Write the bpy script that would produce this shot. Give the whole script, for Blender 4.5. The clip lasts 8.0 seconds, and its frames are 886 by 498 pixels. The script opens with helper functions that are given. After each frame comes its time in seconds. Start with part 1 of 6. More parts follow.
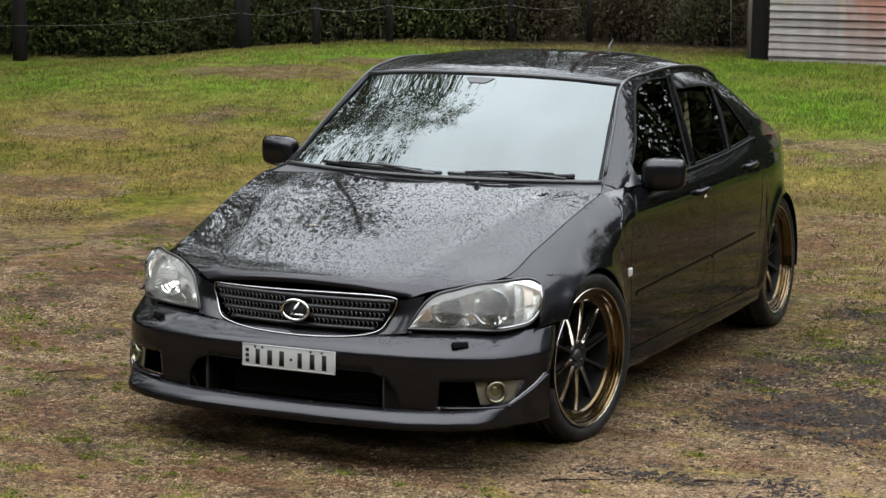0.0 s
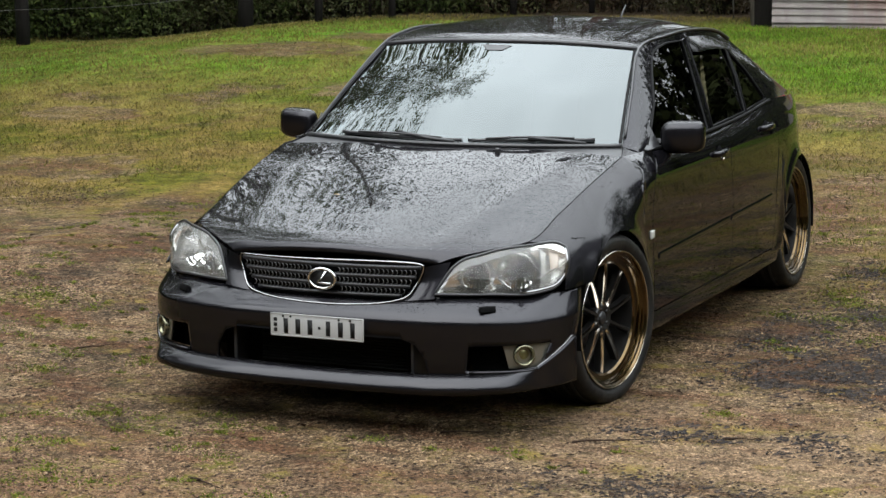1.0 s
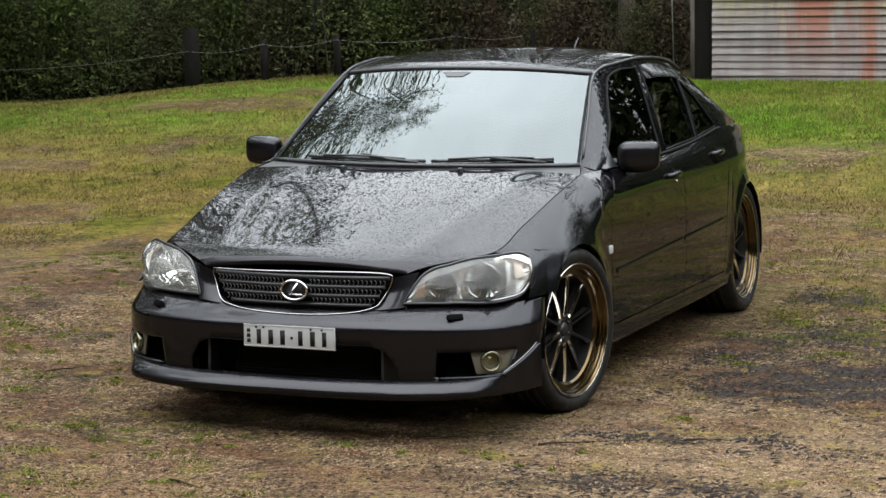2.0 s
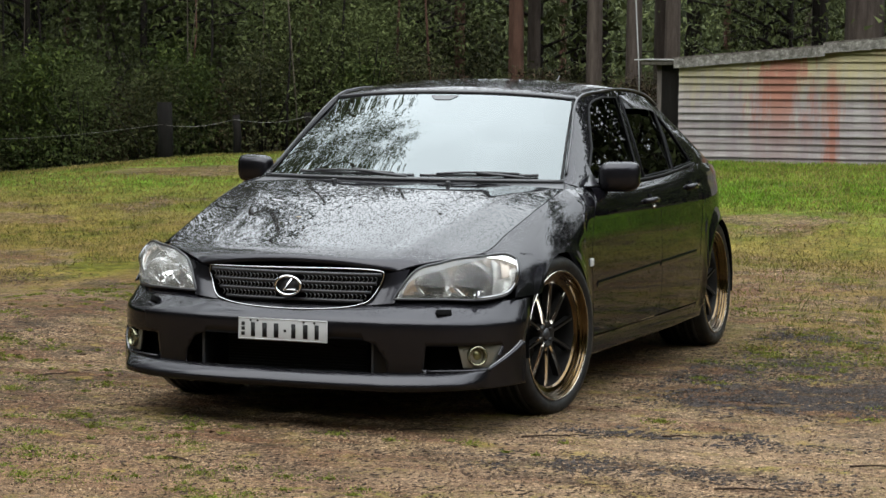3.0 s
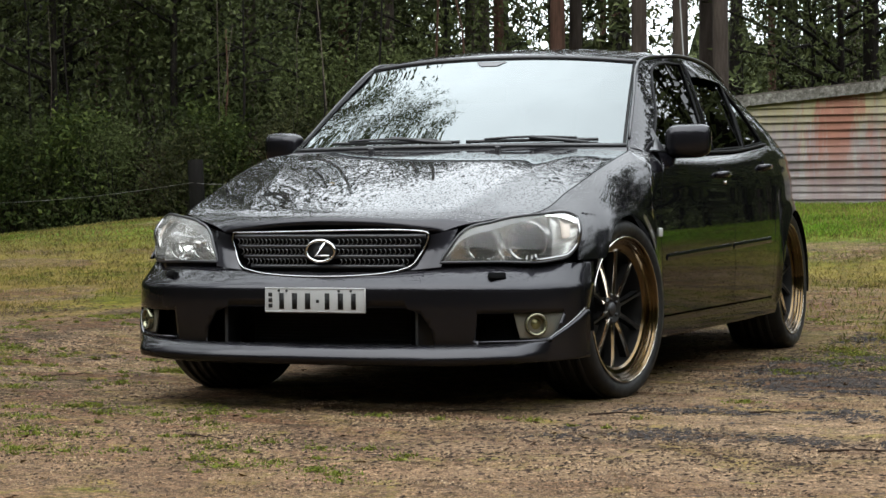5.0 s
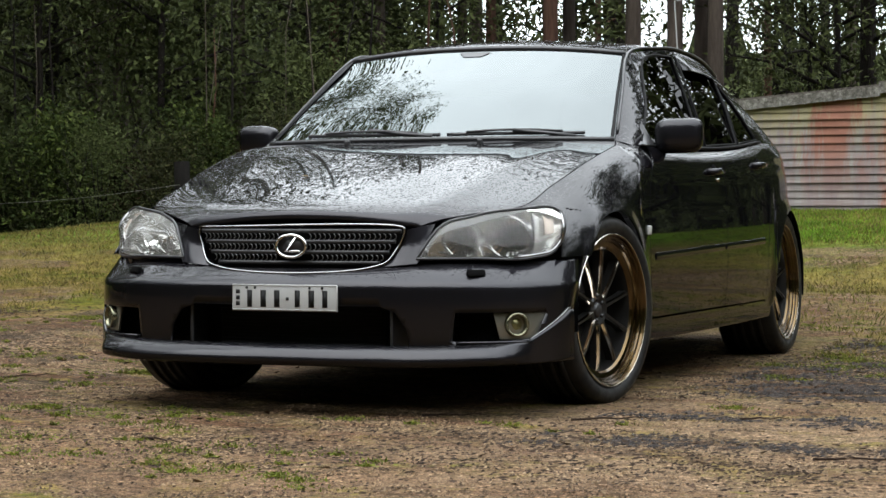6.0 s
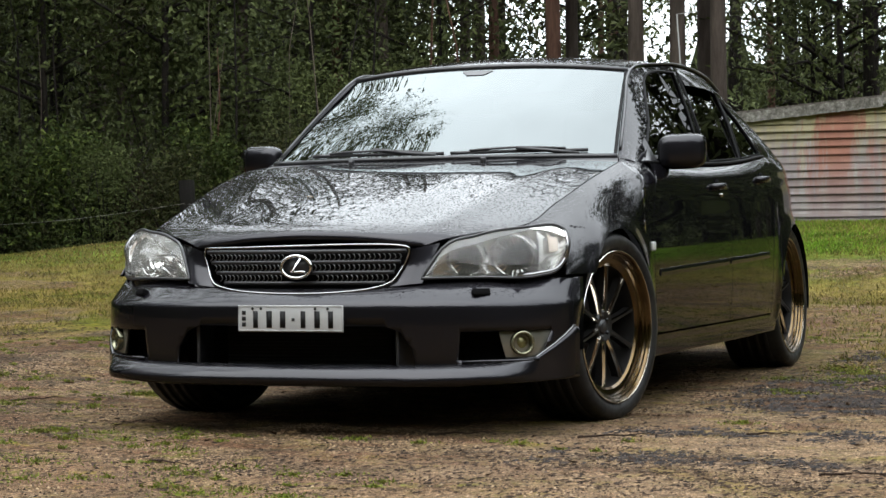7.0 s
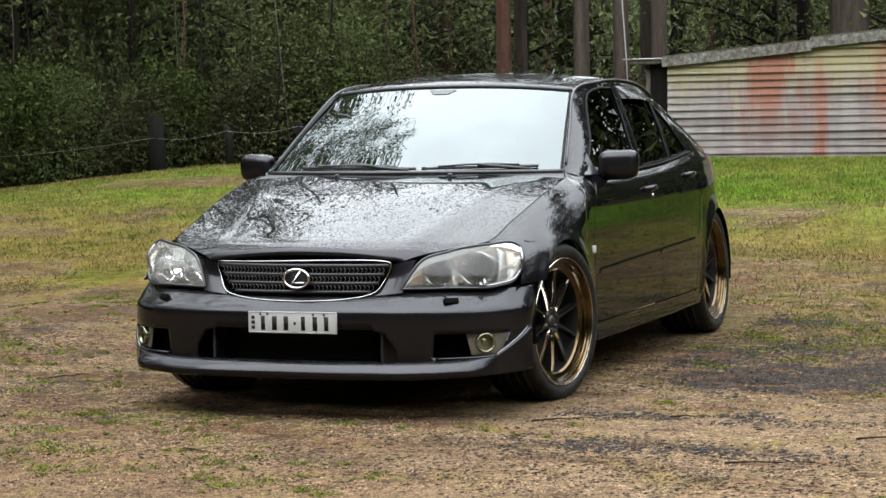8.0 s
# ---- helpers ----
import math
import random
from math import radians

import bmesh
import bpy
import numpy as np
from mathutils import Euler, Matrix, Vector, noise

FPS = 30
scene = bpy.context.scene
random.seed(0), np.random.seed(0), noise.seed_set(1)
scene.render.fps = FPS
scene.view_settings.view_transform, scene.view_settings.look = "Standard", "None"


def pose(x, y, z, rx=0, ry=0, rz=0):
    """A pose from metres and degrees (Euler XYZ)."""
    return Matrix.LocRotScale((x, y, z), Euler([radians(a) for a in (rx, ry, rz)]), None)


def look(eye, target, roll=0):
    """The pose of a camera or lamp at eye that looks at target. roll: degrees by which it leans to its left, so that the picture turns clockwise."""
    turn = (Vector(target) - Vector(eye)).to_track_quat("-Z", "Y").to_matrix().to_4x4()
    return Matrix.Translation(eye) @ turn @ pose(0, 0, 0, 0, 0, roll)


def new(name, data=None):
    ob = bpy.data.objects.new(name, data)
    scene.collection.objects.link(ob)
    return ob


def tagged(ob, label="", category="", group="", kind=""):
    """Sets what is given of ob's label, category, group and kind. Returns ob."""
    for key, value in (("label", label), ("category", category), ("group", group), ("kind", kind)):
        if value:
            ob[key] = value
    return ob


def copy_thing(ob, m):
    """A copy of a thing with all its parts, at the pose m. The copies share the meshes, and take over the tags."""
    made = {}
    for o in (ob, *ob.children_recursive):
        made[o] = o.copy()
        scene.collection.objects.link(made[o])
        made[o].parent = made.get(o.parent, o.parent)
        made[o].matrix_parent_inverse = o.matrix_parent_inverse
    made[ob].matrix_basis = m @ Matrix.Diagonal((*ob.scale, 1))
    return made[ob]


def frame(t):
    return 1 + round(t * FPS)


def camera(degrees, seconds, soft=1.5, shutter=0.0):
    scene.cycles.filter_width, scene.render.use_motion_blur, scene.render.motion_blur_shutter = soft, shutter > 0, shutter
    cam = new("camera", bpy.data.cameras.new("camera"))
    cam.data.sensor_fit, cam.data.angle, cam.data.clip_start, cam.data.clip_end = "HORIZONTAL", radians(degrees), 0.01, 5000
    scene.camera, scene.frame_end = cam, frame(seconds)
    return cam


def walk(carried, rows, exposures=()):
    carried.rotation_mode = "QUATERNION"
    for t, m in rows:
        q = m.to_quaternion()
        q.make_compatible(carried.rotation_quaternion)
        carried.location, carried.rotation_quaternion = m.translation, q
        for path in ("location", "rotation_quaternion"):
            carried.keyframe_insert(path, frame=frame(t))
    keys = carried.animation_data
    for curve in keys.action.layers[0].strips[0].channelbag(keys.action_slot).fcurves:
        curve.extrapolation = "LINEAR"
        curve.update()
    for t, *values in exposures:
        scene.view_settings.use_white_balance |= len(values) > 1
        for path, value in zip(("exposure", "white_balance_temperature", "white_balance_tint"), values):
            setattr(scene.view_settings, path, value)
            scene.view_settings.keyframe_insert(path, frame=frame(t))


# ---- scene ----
cam = camera(23.3, 8.0)
PATH = [
    (0, (3.622, -7.36, 1.893), (2.802, -5.561, 1.594), 0.7),
    (0.5, (3.594, -7.375, 1.885), (2.809, -5.564, 1.56), 0.9),
    (1, (3.556, -7.442, 1.855), (2.738, -5.645, 1.536), -0.6),
    (1.5, (3.528, -7.509, 1.804), (2.767, -5.684, 1.503), 1.1),
    (1.7, (3.545, -7.588, 1.745), (2.759, -5.77, 1.474), -0.6),
    (2.8, (3.578, -8.117, 1.364), (2.849, -6.264, 1.188), -0.0),
    (3, (3.57, -8.125, 1.252), (2.839, -6.269, 1.11), 0.5),
    (3.5, (3.522, -8.148, 1.043), (2.806, -6.284, 0.928), 0.1),
    (4, (3.519, -8.163, 0.921), (2.797, -6.3, 0.824), -0.9),
    (4.5, (3.501, -8.149, 0.784), (2.752, -6.295, 0.733), -1.0),
    (4.7, (3.375, -7.762, 0.731), (2.605, -5.917, 0.683), -0.6),
    (5.8, (3.072, -6.964, 0.655), (2.324, -5.109, 0.615), -0.1),
    (6, (3.107, -6.93, 0.639), (2.345, -5.081, 0.602), -0.1),
    (6.5, (3.12, -6.928, 0.645), (2.355, -5.08, 0.614), -0.5),
    (7, (3.118, -6.946, 0.656), (2.351, -5.099, 0.632), -0.8),
    (7.5, (3.323, -7.578, 0.756), (2.568, -5.726, 0.706), -0.9),
    (8, (3.55, -8.259, 1.169), (2.829, -6.398, 1.039), -1.1),
]
walk(cam, [(t, look(eye, target, roll)) for t, eye, target, roll in PATH], [(0, 0.0), (1.5, 0.0), (3, 0.04), (4, -0.04), (4.7, 0.0), (6, -0.05), (6.8, -0.02), (7.2, 0.05), (7.5, 0.13), (8, 0.33)])

# ---- world and light: a bright, evenly overcast sky over wet ground ----
scene.view_settings.exposure = 0.0
DECK = 46.0
SUN_EL, SUN_AZ = radians(58), radians(200)
world = bpy.data.worlds.new("overcast_sky")
scene.world = world
world.use_nodes = True
wn, wl = world.node_tree.nodes, world.node_tree.links
sky = wn.new("ShaderNodeTexSky")
sky.sky_type, sky.sun_disc = "NISHITA", False
sky.sun_elevation, sky.sun_rotation = SUN_EL, SUN_AZ
sky.air_density, sky.dust_density, sky.ozone_density = 1.0, 6.0, 1.0
# a closed cloud deck in front of it, three times brighter overhead than at the horizon
way = wn.new("ShaderNodeTexCoord")
split = wn.new("ShaderNodeSeparateXYZ")
wl.new(way.outputs["Generated"], split.inputs[0])
deck = wn.new("ShaderNodeMapRange")
deck.inputs["From Min"].default_value, deck.inputs["From Max"].default_value = 0.0, 1.0
deck.inputs["To Min"].default_value, deck.inputs["To Max"].default_value = DECK * 0.36, DECK
wl.new(split.outputs["Z"], deck.inputs["Value"])
billow = wn.new("ShaderNodeTexNoise")
billow.inputs["Scale"].default_value, billow.inputs["Detail"].default_value = 2.6, 5
wl.new(way.outputs["Generated"], billow.inputs["Vector"])
soft = wn.new("ShaderNodeMapRange")
soft.inputs["From Min"].default_value, soft.inputs["From Max"].default_value = 0.3, 0.7
soft.inputs["To Min"].default_value, soft.inputs["To Max"].default_value = 0.82, 1.12
wl.new(billow.outputs["Fac"], soft.inputs["Value"])
lit = wn.new("ShaderNodeMath")
lit.operation = "MULTIPLY"
wl.new(deck.outputs[0], lit.inputs[0])
wl.new(soft.outputs[0], lit.inputs[1])
tone = wn.new("ShaderNodeMix")
tone.data_type, tone.blend_type = "RGBA", "MULTIPLY"
tone.inputs[0].default_value = 1.0
tone.inputs[7].default_value = (0.94, 1.0, 1.05, 1)
wl.new(lit.outputs[0], tone.inputs[6])
veil = wn.new("ShaderNodeMix")
veil.data_type = "RGBA"
veil.inputs[0].default_value = 0.9
wl.new(sky.outputs[0], veil.inputs[6])
wl.new(tone.outputs[2], veil.inputs[7])
wl.new(veil.outputs[2], wn["Background"].inputs["Color"])
wn["Background"].inputs["Strength"].default_value = 0.15

sun_data = bpy.data.lights.new("sun", "SUN")
sun_data.energy, sun_data.angle, sun_data.color = 0.75, radians(60), (1.0, 0.97, 0.93)
sun = new("sun", sun_data)
sun.matrix_world = look((0, 0, 30), (30 / math.tan(SUN_EL) * -math.sin(SUN_AZ), 30 / math.tan(SUN_EL) * -math.cos(SUN_AZ), 0))


# ---- small tools ----
def part(name, bm, material, parent=None, label="", smooth=True, thick=0.0, outward=False):
    """Links a bmesh as one mesh object, under a thing or under a part."""
    me = bpy.data.meshes.new(name)
    bm.normal_update()
    if smooth:
        for f in bm.faces:
            f.smooth = True
    if thick or outward:
        c0 = Vector((0, 1.4, 0.5))
        if sum((f.calc_center_median() - c0).normalized().dot(f.normal) * f.calc_area() for f in bm.faces) < 0:
            bmesh.ops.reverse_faces(bm, faces=bm.faces[:])
    if thick:
        for e in bm.edges:
            if e.is_boundary:
                e.smooth = False
    bm.to_mesh(me)
    bm.free()
    me.materials.append(material)
    ob = new(name, me)
    if parent is not None:
        ob.parent = parent
    if label:
        ob["label"] = label
    if thick:
        mod = ob.modifiers.new("thickness", "SOLIDIFY")
        mod.thickness, mod.offset = thick, -1
    return ob


def thing(name, label, category, group="", m=None, kind=""):
    ob = new(name)
    ob.empty_display_size = 0.2
    if m is not None:
        ob.matrix_basis = m
    return tagged(ob, label, category, group, kind)


def stuff(name, verts, faces, material, label, category, smooth=False):
    me = bpy.data.meshes.new(name)
    me.from_pydata([tuple(v) for v in verts], [], faces)
    me.materials.append(material)
    ob = new(name, me)
    return tagged(ob, label, category, "", "stuff")


def curve(*pts):
    """A smooth function through (parameter, value or tuple) pairs."""
    ts = np.array([p[0] for p in pts], float)
    vs = np.array([np.atleast_1d(p[1]) for p in pts], float)
    slopes = np.zeros_like(vs)
    d = np.diff(vs, axis=0) / np.diff(ts)[:, None]
    slopes[0], slopes[-1] = d[0], d[-1]
    for i in range(1, len(ts) - 1):
        a, b = ts[i] - ts[i - 1], ts[i + 1] - ts[i]
        slopes[i] = (d[i - 1] * b + d[i] * a) / (a + b)
    single = vs.shape[1] == 1

    def value(t):
        i = int(np.clip(np.searchsorted(ts, t) - 1, 0, len(ts) - 2))
        h = ts[i + 1] - ts[i]
        s = min(max((t - ts[i]) / h, 0.0), 1.0)
        out = (vs[i] * (1 + 2 * s) * (1 - s) ** 2 + slopes[i] * h * s * (1 - s) ** 2
               + vs[i + 1] * s * s * (3 - 2 * s) + slopes[i + 1] * h * s * s * (s - 1))
        return float(out[0]) if single else out
    return value


def patch(f, nu, nv, us=None, vs=None, flip=False):
    """A grid of faces from f(u, v), both from 0 to 1."""
    us = us if us is not None else [i / nu for i in range(nu + 1)]
    vs = vs if vs is not None else [j / nv for j in range(nv + 1)]
    bm = bmesh.new()
    grid = [[bm.verts.new(f(u, v)) for v in vs] for u in us]
    for i in range(len(us) - 1):
        for j in range(len(vs) - 1):
            q = (grid[i][j], grid[i + 1][j], grid[i + 1][j + 1], grid[i][j + 1])
            bm.faces.new(q[::-1] if flip else q)
    return bm


def mirrored(bm):
    """The same panel on the car's other side."""
    out = bm.copy()
    for v in out.verts:
        v.co.x = -v.co.x
    bmesh.ops.reverse_faces(out, faces=out.faces[:])
    return out


def tube(points, radius, sides=8, closed=False, flat=1.0):
    """A round rod along points; flat squeezes it along z."""
    bm = bmesh.new()
    pts = [Vector(p) for p in points]
    rings = []
    n = len(pts)
    side = None
    for i, p in enumerate(pts):
        a = pts[(i - 1) % n] if closed or i else p
        b = pts[(i + 1) % n] if closed or i < n - 1 else p
        way = (b - a).normalized()
        if side is None:
            side = way.cross(Vector((0, 0, 1)))
            if side.length < 0.05:
                side = way.cross(Vector((0, 1, 0)))
        side = (side - way * side.dot(way)).normalized()
        up = side.cross(way)
        r = radius(i / max(1, n - 1)) if callable(radius) else radius
        rings.append([bm.verts.new(p + side * (r * math.cos(k * math.tau / sides)) + up * (r * flat * math.sin(k * math.tau / sides))) for k in range(sides)])
    for i in range(n if closed else n - 1):
        r0, r1 = rings[i], rings[(i + 1) % n]
        for k in range(sides):
            bm.faces.new((r0[k], r1[k], r1[(k + 1) % sides], r0[(k + 1) % sides]))
    if not closed:
        bm.faces.new(rings[0])
        bm.faces.new(rings[-1][::-1])
    bmesh.ops.recalc_face_normals(bm, faces=bm.faces[:])
    return bm


def box(x0, x1, y0, y1, z0, z1, bevel=0.0, segments=2):
    bm = bmesh.new()
    bmesh.ops.create_cube(bm, size=1, matrix=Matrix.LocRotScale(((x0 + x1) / 2, (y0 + y1) / 2, (z0 + z1) / 2), None, (x1 - x0, y1 - y0, z1 - z0)))
    if bevel:
        bmesh.ops.bevel(bm, geom=bm.edges[:], offset=bevel, segments=segments, affect="EDGES", profile=0.5)
    return bm


def prism(outline, depth, axis="y", start=0.0, bevel=0.0):
    """A flat outline of (a, b) points pushed along an axis."""
    bm = bmesh.new()
    put = {"y": lambda a, b, d: (a, d, b), "x": lambda a, b, d: (d, a, b), "z": lambda a, b, d: (a, b, d)}[axis]
    low = [bm.verts.new(put(a, b, start)) for a, b in outline]
    high = [bm.verts.new(put(a, b, start + depth)) for a, b in outline]
    bm.faces.new(low)
    bm.faces.new(high[::-1])
    n = len(low)
    for i in range(n):
        bm.faces.new((low[i], high[i], high[(i + 1) % n], low[(i + 1) % n]))
    bmesh.ops.recalc_face_normals(bm, faces=bm.faces[:])
    if bevel:
        bmesh.ops.bevel(bm, geom=bm.edges[:], offset=bevel, segments=2, affect="EDGES", profile=0.5)
    return bm


def turned(profile, steps=48, axis="x"):
    """A solid of revolution about the x axis from (x, radius) points."""
    bm = bmesh.new()
    rings = [[bm.verts.new((x, r * math.cos(k * math.tau / steps), r * math.sin(k * math.tau / steps))) for k in range(steps)] for x, r in profile]
    for a, b in zip(rings, rings[1:]):
        for k in range(steps):
            bm.faces.new((a[k], a[(k + 1) % steps], b[(k + 1) % steps], b[k]))
    bmesh.ops.recalc_face_normals(bm, faces=bm.faces[:])
    return bm


def joined(*bms):
    out = bmesh.new()
    for b in bms:
        me = bpy.data.meshes.new("tmp")
        b.to_mesh(me)
        b.free()
        out.from_mesh(me)
        bpy.data.meshes.remove(me)
    return out


def cut(ob, *cutters):
    """Cuts solids out of an object for good."""
    made = []
    for bm in cutters:
        me = bpy.data.meshes.new("cutter")
        bm.to_mesh(me)
        bm.free()
        c = new("cutter", me)
        made.append(c)
        mod = ob.modifiers.new("cut", "BOOLEAN")
        mod.operation, mod.solver, mod.object = "DIFFERENCE", "EXACT", c
    graph = bpy.context.evaluated_depsgraph_get()
    graph.update()
    me = bpy.data.meshes.new_from_object(ob.evaluated_get(graph))
    ob.modifiers.clear()
    ob.data = me
    for c in made:
        bpy.data.objects.remove(c)
    return ob


def moved(bm, m):
    bmesh.ops.transform(bm, matrix=m, verts=bm.verts[:])
    return bm


# ---- materials ----
def material(name, color, rough=0.5, metal=0.0, **more):
    m = bpy.data.materials.new(name)
    m.use_nodes = True
    b = m.node_tree.nodes["Principled BSDF"]
    b.inputs["Base Color"].default_value = (*color, 1)
    b.inputs["Roughness"].default_value = rough
    b.inputs["Metallic"].default_value = metal
    for key, value in more.items():
        b.inputs[key.replace("_", " ")].default_value = value
    return m


# everything outdoors is soaked, and darker than its dry colour
DAMP = 0.66


class Nodes:
    """Short hand for a material's nodes."""

    def __init__(self, m):
        self.n, self.l = m.node_tree.nodes, m.node_tree.links
        self.bsdf = self.n.get("Principled BSDF")
        self.coords = self.n.new("ShaderNodeTexCoord")

    def link(self, a, b):
        self.l.new(a, b)

    def noise(self, scale, detail=4, rough=0.55, vector=None, distortion=0.0, out="Fac"):
        t = self.n.new("ShaderNodeTexNoise")
        t.inputs["Scale"].default_value, t.inputs["Detail"].default_value = scale, detail
        t.inputs["Roughness"].default_value, t.inputs["Distortion"].default_value = rough, distortion
        self.link(vector or self.coords.outputs["Object"], t.inputs["Vector"])
        return t.outputs[out]

    def voronoi(self, scale, feature="F1", vector=None, out="Distance", randomness=1.0):
        t = self.n.new("ShaderNodeTexVoronoi")
        t.feature = feature
        t.inputs["Scale"].default_value, t.inputs["Randomness"].default_value = scale, randomness
        self.link(vector or self.coords.outputs["Object"], t.inputs["Vector"])
        return t.outputs[out]

    def ramp(self, fac, *stops):
        r = self.n.new("ShaderNodeValToRGB")
        while len(r.color_ramp.elements) < len(stops):
            r.color_ramp.elements.new(0.5)
        for e, (at, c) in zip(r.color_ramp.elements, stops):
            e.position = at
            e.color = (*c, 1) if not isinstance(c, (int, float)) else (c, c, c, 1)
        self.link(fac, r.inputs["Fac"])
        return r.outputs["Color"]

    def mix(self, fac, a, b, blend="MIX"):
        m = self.n.new("ShaderNodeMix")
        m.data_type, m.blend_type = "RGBA", blend
        for value, slot in ((fac, 0), (a, 6), (b, 7)):
            if isinstance(value, (int, float)):
                m.inputs[slot].default_value = value if slot == 0 else (value, value, value, 1)
            elif isinstance(value, tuple):
                m.inputs[slot].default_value = (*value, 1)
            else:
                self.link(value, m.inputs[slot])
        return m.outputs[2]

    def math(self, op, a, b=0.0, c=0.0):
        m = self.n.new("ShaderNodeMath")
        m.operation = op
        for i, value in enumerate((a, b, c)):
            if isinstance(value, (int, float)):
                m.inputs[i].default_value = value
            else:
                self.link(value, m.inputs[i])
        return m.outputs[0]

    def span(self, value, low, high, a=0.0, b=1.0):
        r = self.n.new("ShaderNodeMapRange")
        for slot, v in zip(("From Min", "From Max", "To Min", "To Max"), (low, high, a, b)):
            r.inputs[slot].default_value = v
        self.link(value, r.inputs["Value"])
        return r.outputs[0]

    def bump(self, height, strength=0.3, distance=0.01, normal=None):
        b = self.n.new("ShaderNodeBump")
        b.inputs["Strength"].default_value, b.inputs["Distance"].default_value = strength, distance
        self.link(height, b.inputs["Height"])
        if normal is not None:
            self.link(normal, b.inputs["Normal"])
        return b.outputs["Normal"]

    def stretch(self, sx, sy, sz):
        m = self.n.new("ShaderNodeMapping")
        m.inputs["Scale"].default_value = (sx, sy, sz)
        self.link(self.coords.outputs["Object"], m.inputs["Vector"])
        return m.outputs[0]

    def random(self):
        return self.n.new("ShaderNodeObjectInfo").outputs["Random"]

    def island(self):
        return self.n.new("ShaderNodeNewGeometry").outputs["Random Per Island"]

    def set(self, name, socket):
        self.link(socket, self.bsdf.inputs[name])

    def soaked(self, socket):
        self.set("Base Color", self.mix(1.0, socket, (DAMP, DAMP, DAMP), "MULTIPLY"))


def wet_paint():
    m = material("wet_graphite_paint", (0.03, 0.03, 0.033), 0.48, 0.97, Coat_Weight=1.0, Coat_Roughness=0.02, Coat_IOR=1.34, Specular_IOR_Level=0.05, Specular_Tint=(0.12, 0.12, 0.12, 1))
    k = Nodes(m)
    flakes = k.noise(900, 1)
    k.set("Base Color", k.mix(k.math("MULTIPLY", flakes, 0.6), (0.0085, 0.0081, 0.0098), (0.0220, 0.0210, 0.0248)))
    # rain beads: two sizes of round drops, missing here and there
    where = k.ramp(k.noise(7, 3), (0.30, 0.15), (0.60, 1.0))
    small = k.ramp(k.voronoi(125), (0.10, 1.0), (0.34, 0.0))
    large = k.ramp(k.voronoi(58), (0.08, 1.0), (0.24, 0.0))
    beads = k.math("MULTIPLY", k.math("MAXIMUM", small, large), where)
    up = k.n.new("ShaderNodeSeparateXYZ")
    geo = k.n.new("ShaderNodeNewGeometry")
    k.link(geo.outputs["Normal"], up.inputs[0])
    flat = k.ramp(up.outputs["Z"], (0.72, 0.02), (0.96, 1.0))
    normal = k.bump(k.math("MULTIPLY", beads, flat), 0.9, 0.0034)
    k.link(normal, k.bsdf.inputs["Coat Normal"])
    ripple = k.bump(k.noise(3.0, 2), 0.05, 0.01)
    k.set("Normal", ripple)
    dirt = k.ramp(k.noise(5, 6, 0.7), (0.45, 0.012), (0.8, 0.05))
    k.set("Coat Roughness", dirt)
    return m


def glass(name, tint, ior=1.5, rough=0.0, drops=True, film=(1, 1, 1)):
    """A thin pane: it mirrors by Fresnel and lets the rest through, tinted."""
    m = bpy.data.materials.new(name)
    m.use_nodes = True
    k = Nodes(m)
    k.n.remove(k.bsdf)
    out = k.n["Material Output"]
    clear, gloss, mix, fres = (k.n.new(s) for s in ("ShaderNodeBsdfTransparent", "ShaderNodeBsdfGlossy", "ShaderNodeMixShader", "ShaderNodeFresnel"))
    clear.inputs["Color"].default_value = (*tint, 1)
    gloss.inputs["Color"].default_value = (*film, 1)
    gloss.inputs["Roughness"].default_value = rough
    fres.inputs["IOR"].default_value = ior
    if drops:
        beads = k.math("MULTIPLY", k.ramp(k.voronoi(95), (0.05, 1.0), (0.20, 0.0)), k.ramp(k.noise(11, 4), (0.48, 0.0), (0.66, 1.0)))
        k.link(k.bump(beads, 0.25, 0.0015), gloss.inputs["Normal"])
    k.link(fres.outputs[0], mix.inputs[0])
    k.link(clear.outputs[0], mix.inputs[1])
    k.link(gloss.outputs[0], mix.inputs[2])
    k.link(mix.outputs[0], out.inputs["Surface"])
    return m


def clear_face():
    """The inner face of a pane, which only lets light through."""
    m = bpy.data.materials.new("clear_inner_face")
    m.use_nodes = True
    k = Nodes(m)
    k.n.remove(k.bsdf)
    k.link(k.n.new("ShaderNodeBsdfTransparent").outputs[0], k.n["Material Output"].inputs["Surface"])
    return m


def one_mirror(ob):
    """A pane whose outer face alone mirrors."""
    ob.data.materials.append(INNER)
    ob.modifiers["thickness"].material_offset = 1
    ob.visible_shadow = False


def rubber():
    m = material("wet_black_rubber", (0.008, 0.008, 0.008), 0.5, Specular_IOR_Level=0.25)
    k = Nodes(m)
    dust = k.noise(9, 5)
    k.set("Base Color", k.ramp(dust, (0.4, (0.005, 0.005, 0.005)), (0.8, (0.016, 0.015, 0.013))))
    k.set("Roughness", k.ramp(k.noise(30, 3), (0.3, 0.35), (0.7, 0.65)))
    k.set("Normal", k.bump(k.noise(160, 2), 0.15, 0.002))
    return m


def bronze():
    m = material("bronze_rim_lacquer", (0.30, 0.20, 0.085), 0.22, 1.0, Coat_Weight=0.4)
    k = Nodes(m)
    k.set("Base Color", k.ramp(k.noise(14, 5), (0.3, (0.050, 0.031, 0.011)), (0.7, (0.110, 0.071, 0.028))))
    k.set("Roughness", k.ramp(k.noise(25, 4), (0.3, 0.12), (0.7, 0.26)))
    return m


